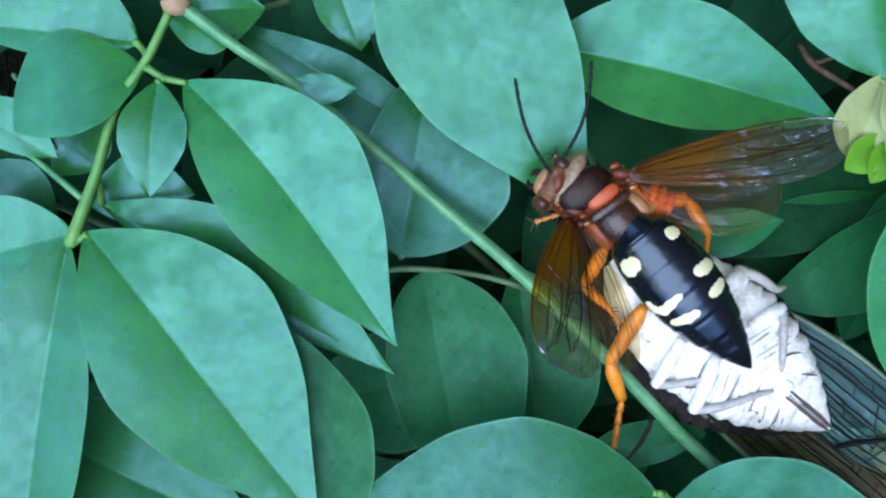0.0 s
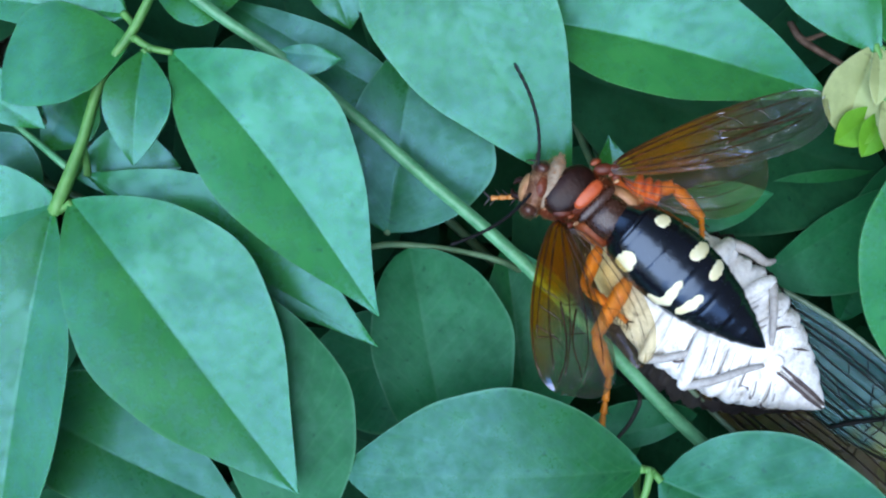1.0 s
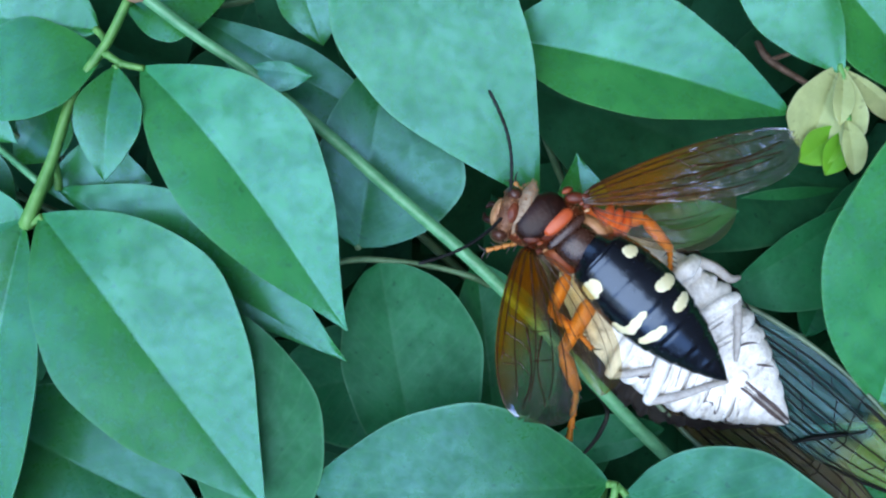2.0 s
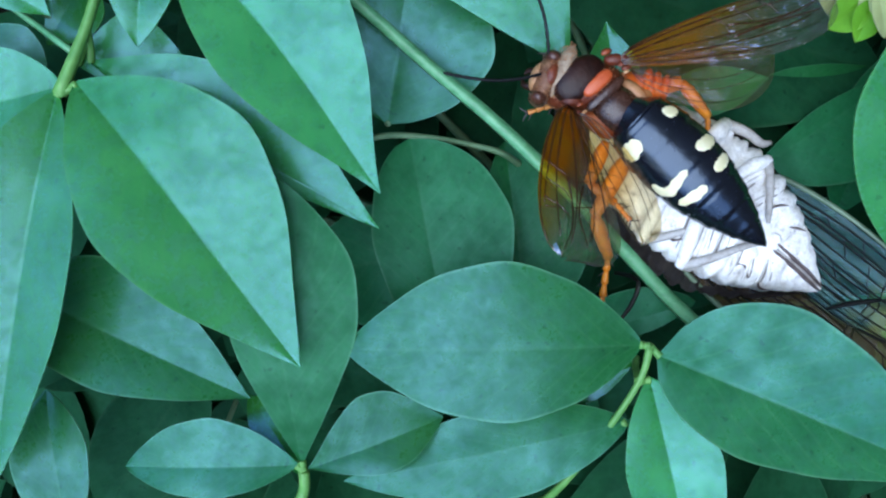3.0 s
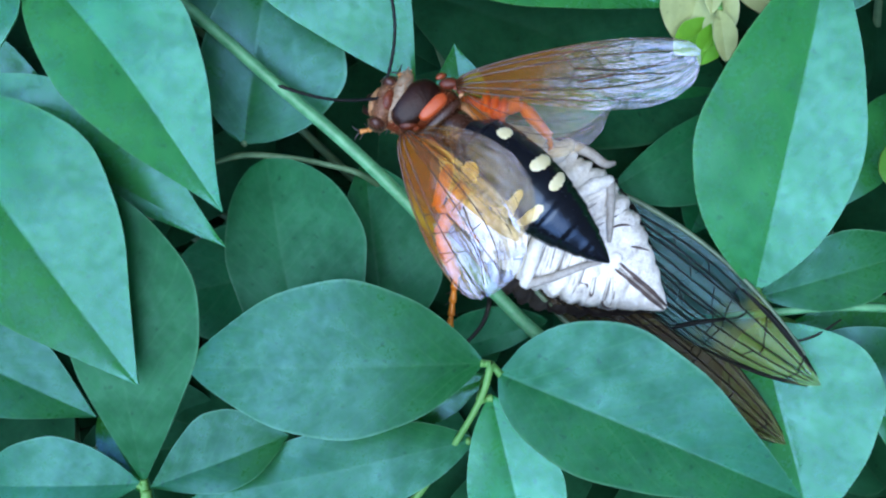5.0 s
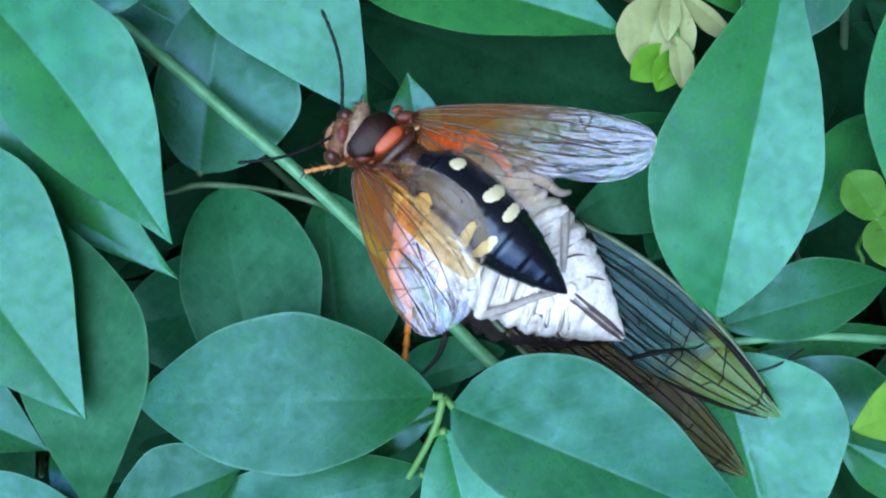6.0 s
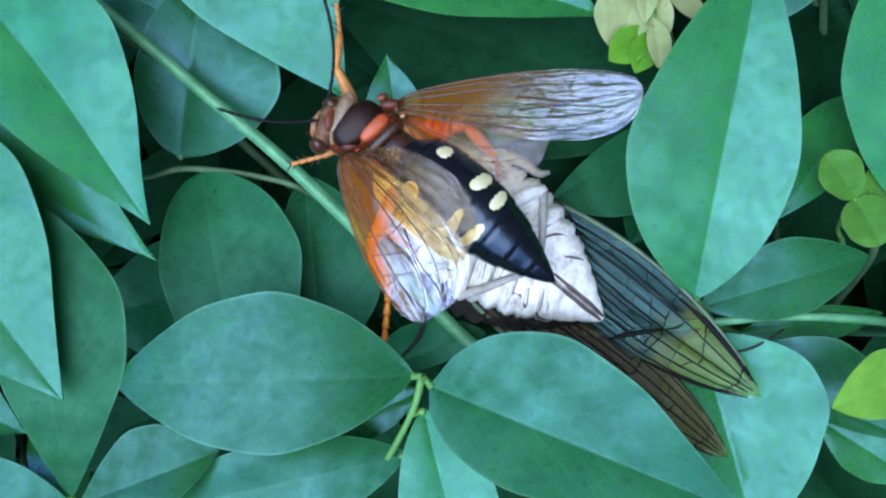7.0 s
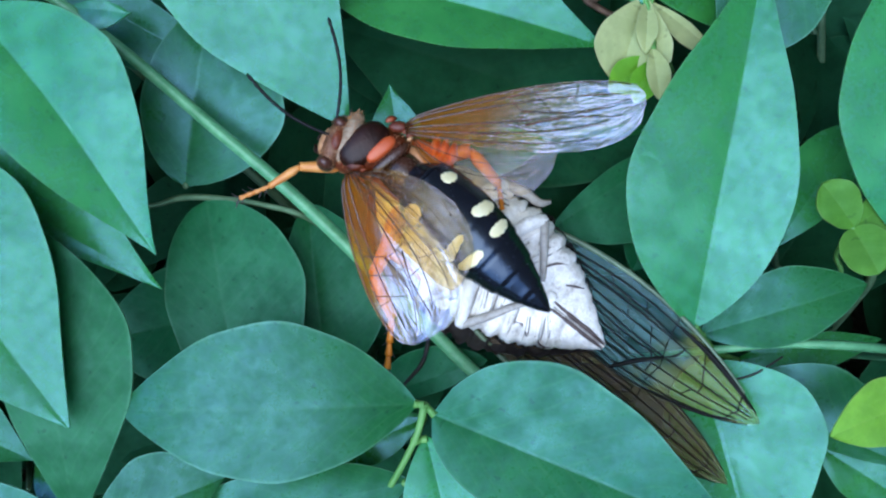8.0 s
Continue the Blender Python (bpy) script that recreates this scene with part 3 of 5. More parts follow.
def make_back_sprig():
    sprig = sprig_at(20, -20, "dull dark sprig of rounded leaves on a thin brown twig")
    line = [(-11.1, -11.7, -10.0), (-8.5, -11.3, -10.0), (-4.8, -10.5, -9.0), (0.4, -10.7, -9.0), (6.3, -11.6, -10.0), (11.5, -13.1, -11.0)]
    stalk(sprig, "twig", line + [(16, -16, -24), (20, -20, -70)], [0.3, 0.35, 0.45, 0.4, 0.4, 0.45, 0.6, 0.9], TWIG, 7)
    # shade is put into the colour of all these back leaves
    grow = grower(sprig, line, SHADE_TONED)
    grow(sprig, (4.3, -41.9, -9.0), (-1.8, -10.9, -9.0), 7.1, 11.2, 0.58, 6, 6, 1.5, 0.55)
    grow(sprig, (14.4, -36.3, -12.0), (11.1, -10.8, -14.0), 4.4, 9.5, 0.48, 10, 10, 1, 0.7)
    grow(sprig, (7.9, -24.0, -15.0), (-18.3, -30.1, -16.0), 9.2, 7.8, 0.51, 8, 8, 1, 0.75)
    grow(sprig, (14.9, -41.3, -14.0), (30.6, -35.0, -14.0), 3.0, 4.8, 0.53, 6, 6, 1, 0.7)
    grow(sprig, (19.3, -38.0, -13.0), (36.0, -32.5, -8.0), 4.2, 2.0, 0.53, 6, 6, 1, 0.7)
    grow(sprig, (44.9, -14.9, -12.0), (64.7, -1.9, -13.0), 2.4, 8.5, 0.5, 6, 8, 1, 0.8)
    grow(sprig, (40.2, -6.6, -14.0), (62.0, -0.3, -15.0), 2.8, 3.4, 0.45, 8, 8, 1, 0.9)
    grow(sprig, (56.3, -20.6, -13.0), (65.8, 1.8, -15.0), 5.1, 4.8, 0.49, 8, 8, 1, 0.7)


def make_right_sprig():
    sprig = sprig_at(100, -34, "sprig with upright folded leaves on a thin green stem")
    line = [(48.6, -32.8, -9.0), (58.2, -32.0, -8.0), (65.1, -31.2, -6.0), (75.3, -30.4, -6.0), (88.5, -31.3, -8.0)]
    stalk(sprig, "stem", line + [(97, -33, -26), (100, -34, -70)], [0.45, 0.5, 0.55, 0.6, 0.65, 0.8, 1.0], STEM, 8)
    stalk(sprig, "tendril", [(67.6, -35.0, -5.0), (70.5, -34.1, -5.0), (74.2, -32.1, -6.0)], [0.16, 0.16, 0.14], BLACK_TWIG, 6)
    grow = grower(sprig, line)
    grow(sprig, (62.3, -28.4, -4.0), (70.9, 20.3, 2.0), 12.0, 8.2, 0.36, 8, 18, 1.5, 1.3)
    grow(sprig, (81.3, 29.1, 0.0), (67.6, 5.4, -4.0), 6.8, 7.4, 0.58, 2, 2, 1, 0.92, SHEEN_TONED)
    grow(sprig, (89.9, -17.5, -5.0), (88.1, 18.8, 0.0), 8.3, 6.6, 0.47, 0, 10, 1.5, 0.95)
    grow(sprig, (75.1, -17.7, -11.0), (87.6, -0.2, -12.0), 5.1, 3.7, 0.54, 6, 6, 1, 0.87)
    grow(sprig, (63.4, -29.2, -6.0), (85.4, -22.7, -6.0), 5.3, 4.5, 0.49, 8, 10, 1, 0.87, SHEEN_TONED)
    grow(sprig, (63.7, -32.8, -8.0), (70.5, -59.6, -7.0), 12.1, 7.3, 0.37, 20, 8, 1, 0.87)
    grow(sprig, (93.7, -47.7, -9.0), (68.3, -36.7, -10.0), 2.3, 8.1, 0.58, 8, 12, 1, 0.82, SHEEN_TONED)
    grow(sprig, (69.7, -33.0, -12.0), (90.6, -30.1, -14.0), 2.4, 2.8, 0.46, 6, 6, 1, 0.92)
    grow(sprig, (80.9, -44.5, -12.0), (93.5, -52.8, -12.0), 3.8, 3.8, 0.44, 6, 6, 1, 0.92)


def make_small_plants():
    sprig = thing("bright_leaf_sprig", (97, -42, GROUND), "bright yellow-green young leaf on its stalk", "plant")
    grow = grower(sprig, [(96, -36, -8)])
    grow(sprig, (91.4, -36.1, -2.0), (77.4, -41.4, 1.0), 3.8, 4.3, 0.50, 10, 14, 0.5, 0.8, YOUNG)
    sprig = thing("clover", (88, -28, GROUND), "small yellow-green clover with rounded leaflets", "plant")
    stem = [(83.4, -15.4, -5.0), (83.9, -18.5, -12.0), (86.2, -22.1, -20.0)]
    stalk(sprig, "stem", stem + [(88, -28, -70)], [0.3, 0.35, 0.4, 0.5], STEM_WARM, 6)
    grow = grower(sprig, stem[:1])
    grow(sprig, (83.6, -15.4, -5.0), (79.2, -9.8, -4.0), 2.7, 3.1, 0.55, 8, 8, 0.3, 0.5, CLOVER)
    grow(sprig, (83.3, -15.4, -5.0), (86.1, -21.5, -4.0), 3.5, 3.4, 0.47, 8, 8, 0.3, 0.5, CLOVER)
    grow(sprig, (83.6, -15.2, -5.0), (89.8, -11.5, -6.0), 2.3, 2.6, 0.57, 8, 8, 0.3, 0.5, CLOVER)
    sprig = thing("young_shoot", (62, 20, GROUND), "pale young shoot with creamy bracts and lime tips", "plant")
    stem = [(57.9, 18.0, -8.0), (56.7, 14.9, -4.0), (58.1, 11.2, -4.0), (61.7, 6.4, -10.0)]
    stalk(sprig, "stem", [(62, 20, -70), (60, 22, -30)] + stem[:2], [0.8, 0.6, 0.5, 0.5], BARK, 7, label="reddish brown stem")
    stalk(sprig, "side_stem", stem[1:], [0.45, 0.4, 0.3], STEM_WARM, 6)
    grow = grower(sprig, stem[1:3])
    grow(sprig, (56.7, 14.9, -4.0), (53.5, 3.9, -6.0), 5.4, 4.7, 0.57, 20, 20, 0.5, 0.7, PALE)
    grow(sprig, (57.2, 14.8, -4.0), (56.4, 7.0, -2.6), 1.3, 1.5, 0.58, 25, 25, 0.5, 0.8, PALE)
    grow(sprig, (57.6, 14.4, -4.0), (66.6, 7.6, -6.0), 0.8, 2.1, 0.53, 15, 15, 0.5, 0.8, PALE)
    grow(sprig, (57.4, 8.1, -3.0), (58.1, 0.9, -2.0), 1.7, 1.3, 0.58, 15, 15, 0.3, 0.6, PALE)
    grow(sprig, (57.7, 7.2, -5.0), (52.1, 2.6, -4.6), 2.4, 2.2, 0.58, 20, 20, 0.3, 0.75, LIME)
    grow(sprig, (58.1, 6.9, -4.6), (55.4, 0.9, -4.2), 1.9, 2.0, 0.56, 20, 20, 0.3, 0.8, LIME)
    twig = thing("dead_twig", (49.5, 19.8, -14.0), "forked dead brown twig among the leaves", "twig")
    stalk(twig, "stem", [(49.5, 19.8, -14.0), (50.6, 16.9, -12.0), (54.9, 13.1, -9.0)], [0.45, 0.55, 0.4], DEAD, 7, 0.15)
    stalk(twig, "side_stem", [(50.6, 16.9, -12.0), (53.8, 18.0, -11.0)], [0.4, 0.25], DEAD, 6)
    hook = thing("dark_stalk", (28.3, -29.6, -30), "thin curved black stalk among the leaves", "twig")
    stalk(hook, "stalk", [(28, -29, -30)] + [(28.3, -29.6, -8.0), (27.4, -32.8, -7.0), (25.1, -35.5, -6.0)], [0.3, 0.3, 0.3, 0.2], BLACK_TWIG, 6)


def make_shade_walls():
    """Plain unseen walls added to block sky and darken reflections; the tallest stands close behind the shrubs."""
    turn = Matrix.Rotation(radians(-49), 4, "Z")
    for name, x, y, long, high, side, lab in (
        ("wall_north", 0.0, 0.57, 5.6, 2.6, 0, "unseen dark brown wall added behind the shrubs to block the sky"),
        ("wall_south", 0.0, -2.3, 5.6, 1.15, 0, "unseen dark brown wall added to darken reflections"),
        ("wall_east", 2.9, -0.865, 2.67, 1.9, 1, "unseen dark brown wall added to darken reflections"),
        ("wall_west", -2.9, -0.865, 2.67, 1.15, 1, "unseen dark brown wall added to darken reflections"),
    ):
        bm = bmesh.new()
        bmesh.ops.create_cube(bm, size=1.0)
        for v in bm.verts:
            v.co = Vector((v.co.x * 0.2, v.co.y * long, v.co.z * high)) if side else Vector((v.co.x * long, v.co.y * 0.2, v.co.z * high))
        me = bpy.data.meshes.new(name)
        bm.to_mesh(me)
        bm.free()
        me.materials.append(WALL)
        ob = new(name, me)
        ob.matrix_world = turn @ Matrix.Translation((x, y, high / 2 - 0.08))
        tagged(ob, lab, "wall", kind="structure")


make_ground()
make_shade_walls()
make_undergrowth()
make_main_sprig()
make_low_sprig()
make_front_sprig()
make_top_sprig()
make_back_sprig()
make_right_sprig()
make_small_plants()

# ---- the cicada and the wasp ----
WHITE_BELLY = plain_material("waxy_white_belly", ((0.30, (0.26, 0.24, 0.23)), (0.40, (0.66, 0.64, 0.60)), (0.55, (0.91, 0.90, 0.86))), 330.0, 0.5, 0.5, 0.8, 0.0005)
GREY_LEG = plain_material("pale_grey_leg", ((0.3, (0.22, 0.20, 0.17)), (0.7, (0.52, 0.50, 0.47))), 700.0, 0.45, 0.5, 0.5, 0.0001)
DARK_BACK = plain_material("dark_back", ((0.3, (0.012, 0.012, 0.014)), (0.7, (0.05, 0.042, 0.038))), 500.0, 0.4, 0.5, 0.5, 0.0002)
CREASE = plain_material("grey_crease", ((0.3, (0.16, 0.15, 0.14)), (0.7, (0.40, 0.38, 0.35))), 700.0, 0.6, 0.3)
SHEATH = plain_material("brown_sheath", ((0.3, (0.045, 0.030, 0.028)), (0.7, (0.16, 0.12, 0.115))), 700.0, 0.45, 0.4)
RUST = plain_material("rust_cuticle", ((0.3, (0.12, 0.018, 0.004)), (0.55, (0.27, 0.055, 0.014)), (0.75, (0.42, 0.15, 0.05))), 650.0, 0.40, 0.5, 0.8, 0.00014)
TAN = plain_material("tan_cuticle", ((0.3, (0.28, 0.10, 0.035)), (0.7, (0.56, 0.31, 0.15))), 650.0, 0.45, 0.5, 0.7, 0.00012)
SEAL = plain_material("dark_brown_cuticle", ((0.3, (0.006, 0.002, 0.0015)), (0.65, (0.030, 0.008, 0.004)), (0.8, (0.08, 0.018, 0.006))), 420.0, 0.36, 0.28, 0.7, 0.00015)
DARK_RUST = plain_material("dark_rust_cuticle", ((0.3, (0.05, 0.008, 0.003)), (0.55, (0.14, 0.026, 0.008)), (0.75, (0.30, 0.09, 0.03))), 500.0, 0.40, 0.45, 0.9, 0.0002)
ORANGE = plain_material("orange_red_plate", ((0.3, (0.36, 0.045, 0.010)), (0.7, (0.55, 0.11, 0.03))), 500.0, 0.36, 0.5, 0.4, 0.0001)
JET = plain_material("glossy_black_cuticle", ((0.3, (0.002, 0.002, 0.004)), (0.7, (0.005, 0.005, 0.009))), 300.0, 0.24, 1.0, 0.35, 0.0001, sheen=(0.60, 0.78, 1.0))
CREAM = plain_material("cream_yellow_mark", ((0.3, (0.74, 0.66, 0.34)), (0.7, (0.86, 0.82, 0.58))), 500.0, 0.45, 0.5, 0.2, 0.00005)
LEG = plain_material("orange_leg", ((0.3, (0.55, 0.14, 0.008)), (0.7, (0.82, 0.30, 0.022))), 500.0, 0.35, 0.5, 0.4, 0.0001)
LEG_RED = plain_material("red_orange_thigh", ((0.3, (0.55, 0.085, 0.008)), (0.7, (0.74, 0.16, 0.018))), 500.0, 0.35, 0.5, 0.4, 0.0001)
EYE = plain_material("brown_eye", ((0.3, (0.025, 0.010, 0.007)), (0.7, (0.10, 0.035, 0.020))), 900.0, 0.28, 0.5, 0.1, 0.00003)
HEAD = plain_material("fuzzy_tan_head", ((0.3, (0.05, 0.016, 0.008)), (0.55, (0.17, 0.07, 0.032)), (0.75, (0.42, 0.27, 0.16))), 700.0, 0.5, 0.4, 0.9, 0.0002)
MATT_BLACK = plain_material("matt_black", ((0.3, (0.002, 0.002, 0.003)), (0.7, (0.008, 0.008, 0.010))), 700.0, 0.5, 0.2)
FRONT_LEG = plain_material("tan_front_leg", ((0.3, (0.46, 0.13, 0.018)), (0.7, (0.68, 0.31, 0.08))), 500.0, 0.4, 0.5, 0.5, 0.0001)
GREY_FUR = plain_material("grey_tan_collar", ((0.3, (0.20, 0.13, 0.08)), (0.7, (0.48, 0.38, 0.27))), 900.0, 0.6, 0.3, 0.9, 0.0002)
DUSKY = plain_material("dusky_shiny_cuticle", ((0.3, (0.020, 0.008, 0.005)), (0.7, (0.07, 0.026, 0.015))), 400.0, 0.26, 0.6, 0.6, 0.00015)
AMBER_WING = membrane_material("amber_wing", (0.54, 0.21, 0.020), (0.24, 0.17, 0.07), (0.96, 0.72, 0.26), (0.98, 0.94, 0.80), 0.13, 0.02, 0.07, (0.30, 0.74), (0.01, 0.20), 0.12, 0.0024, (0.72, 0.80, 1.0), 0.25)
# left-wing copy; its wider lavender sheen is put in for the light there
SHEEN_WING = membrane_material("sheen_amber_wing", (0.58, 0.20, 0.010), (0.26, 0.18, 0.07), (0.96, 0.68, 0.20), (0.97, 0.90, 0.70), 0.17, 0.04, 0.12, (0.34, 0.72), (0.0, 0.25), 0.12, 0.0008, (0.60, 0.70, 1.0), 0.85)
AMBER_HIND = membrane_material("amber_hind_wing", (0.36, 0.16, 0.03), (0.20, 0.14, 0.06), (0.96, 0.82, 0.50), (0.97, 0.90, 0.72), 0.035, 0.04, 0.15, (0.30, 0.80), (0.006, 0.06), 0.12, 0.0012, (0.80, 0.80, 1.0), 0.5)
AMBER_VEIN = plain_material("amber_vein", ((0.3, (0.020, 0.007, 0.003)), (0.7, (0.07, 0.024, 0.007))), 400.0, 0.18, 0.8)
CLEAR_WING = membrane_material("clear_wing", (0.02, 0.06, 0.06), (0.24, 0.26, 0.07), (0.56, 0.78, 0.78), (0.93, 0.95, 0.72), 0.06, 0.20, 0.25, (0.58, 0.68), (0.014, 0.0), 0.45, 0.0006, (0.5, 0.9, 0.95))
SMOKY_WING = membrane_material("smoky_wing", (0.16, 0.11, 0.05), (0.24, 0.18, 0.09), (0.78, 0.70, 0.52), (0.86, 0.80, 0.62), 0.16, 0.20, 0.3, (0.35, 0.85), (0.0, 0.0), 0.25)
WING_EDGE = plain_material("grey_green_wing_edge", ((0.3, (0.05, 0.10, 0.06)), (0.7, (0.14, 0.22, 0.13))), 500.0, 0.45, 0.5)
DARK_VEIN = plain_material("dark_vein", ((0.3, (0.0015, 0.002, 0.002)), (0.7, (0.006, 0.007, 0.006))), 400.0, 0.55, 0.15)


def blob(bm, centre, ax, ay, az, segs=20, rings=14, power=1.0):
    """A sphere mapped on three half axes; power below 1 squares it."""
    at = len(bm.verts)
    made = bmesh.ops.create_uvsphere(bm, u_segments=segs, v_segments=rings, radius=1.0)["verts"]
    ax, ay, az, c = Vector(ax), Vector(ay), Vector(az), Vector(centre)
    for v in made:
        p = [math.copysign(abs(k) ** power, k) for k in v.co]
        v.co = c + ax * p[0] + ay * p[1] + az * p[2]
    return bm


def fly_wing(name, parent, material, vein_material, length, lead, trail, lead_at, trail_at, flip, veins, crosses, lift, label, vein_r=0.11, nx=36, ny=14, root=0.5, blunt=0.7, edge=None):
    """A veined insect wing along +x: lead and trail are its greatest half widths, lift the rise of its outer part."""

    def place(s, v):
        a = lead * half_width(min(s, 0.999), lead_at, blunt) + root * (1 - s)
        b = trail * half_width(min(s, 0.999), trail_at, blunt) + root * (1 - s)
        y = (a * (1 - v) - b * v) * flip
        z = lift * max(0.0, s - 0.45) ** 2 * 4 + 0.46 * math.sin(v * 17 + s * 5) * s ** 1.5 * (1 - abs(2 * v - 1) ** 4)
        z += 0.5 * math.sin(s * 3.1) * (0.5 - v)
        return Vector((s * length, y, z))

    ob = sheet(name, material, parent, lambda i, j: place(i / nx, j / ny), 0.05, nx, ny, lambda i, j: (i / nx, j / ny), label)
    up = Vector((0, 0, 0.04))
    for v0, v1, s0, s1, bow in veins:
        pts = []
        for k in range(15):
            f = k / 14
            s = s0 + (s1 - s0) * f
            pts.append(place(s, v0 + (v1 - v0) * f + bow * math.sin(math.pi * f)) + up)
        part("vein", tube(bmesh.new(), pts, [vein_r * 1.5, vein_r, vein_r * 0.7], 5, 1), vein_material, ob)
    if edge:
        pts = [place(0.9 * k / 16, 0.0) + up for k in range(17)]
        part("leading_edge", tube(bmesh.new(), pts, [0.40, 0.36, 0.3, 0.16], 7, 1), edge, ob, "pale green leading edge")
    for s0, v0, s1, v1 in crosses:
        pts = [place(s0 + (s1 - s0) * k / 5, v0 + (v1 - v0) * k / 5) + up for k in range(6)]
        part("vein", tube(bmesh.new(), pts, [vein_r * 0.8, vein_r * 0.6], 5, 1), vein_material, ob)
    return ob


CICADA_AT = (52.4, -32.0, -4.5)
CICADA_TURN = 142.0


def make_cicada():
    root = thing("cicada", CICADA_AT, "dead white-bellied cicada lying on its back with dark veined wings", "insect")
    root.rotation_euler.z = radians(CICADA_TURN)
    xs = [2.2, 4.5, 7.5, 11.5, 15, 18.5, 24, 30, 35, 38]
    ws = [0.5, 2.2, 4.4, 6.7, 7.9, 8.6, 8.8, 7.6, 5.0, 1.5]
    hs = [1.0, 2.2, 3.5, 4.6, 5.2, 5.5, 5.5, 5.0, 3.8, 1.5]

    def shape(x, th, low=False):
        w, h = np.interp(x, xs, ws), np.interp(x, xs, hs)
        c, s = math.cos(th), math.sin(th)
        groove = 0.0
        if 1.0 < x < 25:
            ph = (x + 1.2 * abs(c)) / 2.3 % 1.0
            groove = 0.085 * math.exp(-((ph - 0.5) / 0.11) ** 2) - 0.03 * ph
        k = 1 - groove + 0.045 * noise.noise(Vector((x * 0.7, th * 3.5, 1.0)))
        return Vector((x, w * math.copysign(abs(c) ** 0.8, c) * k * ((1.28 if c > 0 else 1.1) if low else 1), h * math.copysign(abs(s) ** (0.9 if low else 0.6), s) * k * (0.75 if low else 1)))

    for name, a0, a1, mat, low, lab in (("belly", -0.15, math.pi + 0.15, WHITE_BELLY, False, "waxy white segmented belly"), ("back", math.pi + 0.1, 2 * math.pi - 0.1, DARK_BACK, True, "blackish back")):
        bm = bmesh.new()
        n, m = 110, 28
        grid = [[bm.verts.new(shape(2.2 + 35.8 * i / n, a0 + (a1 - a0) * j / m, low) * (1.0 if not low else 1.02)) for j in range(m + 1)] for i in range(n + 1)]
        for i in range(n):
            for j in range(m):
                bm.faces.new((grid[i][j], grid[i + 1][j], grid[i + 1][j + 1], grid[i][j + 1]))
        part(name, bm, mat, root, lab)
    for y in (-0.55, 0.55):
        bm = tube(bmesh.new(), [(2.4, y * 0.5, 1.2), (5, y * 0.7, 2.5), (8, y * 0.7, 3.6), (11.2, y * 0.9, 4.5)], [0.16, 0.30, 0.30, 0.12], 8)
        part("sheath", bm, SHEATH, root, "dark brown tail sheath")

    def on(x, y, up):
        """A place on the belly, lifted by up."""
        c = min(0.98, abs(y) / np.interp(x, xs, ws)) ** 1.25
        return (x, y, np.interp(x, xs, hs) * math.sqrt(1 - c * c) ** 0.6 + up)

    part("midrib", tube(bmesh.new(), [on(3.0, 0, 0.1), on(6, 0.05, 0.12), on(10.5, 0.1, 0.1)], [0.14, 0.2, 0.12], 6), GREY_LEG, root, "pale stripe in the tail sheath")
    # legs, each a thick thigh and a thin shin, folded on the belly
    for thigh, shin, r in (
        ((on(25.9, 2.8, 0.3), on(25.2, 6.2, 0.7), on(24.2, 9.3, 0.9)), (on(24.2, 9.3, 0.9), on(22.8, 7.9, 0.8), on(21.4, 6.0, 0.5), on(20.6, 4.6, 0.3)), 0.85),
        ((on(21.3, 1.9, 0.3), on(20.0, 5.6, 0.7), on(18.4, 8.9, 0.9)), (on(18.4, 8.9, 0.9), on(16.6, 6.4, 0.8), on(14.4, 2.8, 0.5), on(12.8, 0.9, 0.3)), 0.9),
        ((on(25.8, -4.6, 0.4), on(25.4, -6.4, 1.0), (24.9, -8.4, 3.4)), ((24.9, -8.4, 3.4), (22.4, -9.2, 3.4), (19.9, -9.4, 3.0), (18.9, -10.4, 2.2)), 1.1),
        ((on(20.3, -3.4, 0.3), on(19.4, -6.0, 0.7), on(18.1, -8.0, 0.9)), (on(18.1, -8.0, 0.9), on(16.6, -5.8, 0.7), on(14.5, -2.8, 0.4), on(13.6, -1.6, 0.2)), 0.85),
    ):
        leg = part("leg", tube(bmesh.new(), thigh, [r * 0.8, r * 1.1, r * 0.85], 10, 6), WHITE_BELLY, root, "pale folded leg")
        part("shin", tube(bmesh.new(), shin, [r * 0.7, r * 0.62, r * 0.5, r * 0.28], 8, 6), GREY_LEG, leg)
    for x, y, r in ((13.0, 2.4, 1.0), (11.6, -0.8, 0.8), (14.6, 3.9, 0.7)):
        part("valve", blob(bmesh.new(), on(x, y, 0.1), (r, 0, 0), (0, r * 0.8, 0), (0, 0, 0.32), 14, 9), WHITE_BELLY, root)
    # raised rims of the belly plates, and the grey creases between them
    for k in range(9):
        x = 23.0 - 1.55 * k + 0.35 * math.sin(5.1 * k)
        for sgn in (1, -1):
            if sgn < 0 and k in (0, 3, 5, 6, 7, 8):
                continue
            out_y = np.interp(x - 2, xs, ws) * (0.9 if sgn > 0 else 0.85)
            y0 = 1.0 + 0.5 * math.sin(3.3 * k + sgn)
            pts = [on(x - 2.4 * f, sgn * (y0 + (out_y - y0) * f), 0.0) for f in (0, 0.3, 0.6, 0.85, 1.0)]
            part("plate_rim", tube(bmesh.new(), pts, [0.05, 0.24, 0.30, 0.24, 0.05], 6, 4), WHITE_BELLY, root)
            j = 0.25 * math.sin(7.7 * k + 2 * sgn)
            pts = [on(x - 0.55 + j * f - 2.4 * f, sgn * (y0 + (out_y - y0) * f), 0.01) for f in (0.05, 0.35, 0.65, 0.97)]
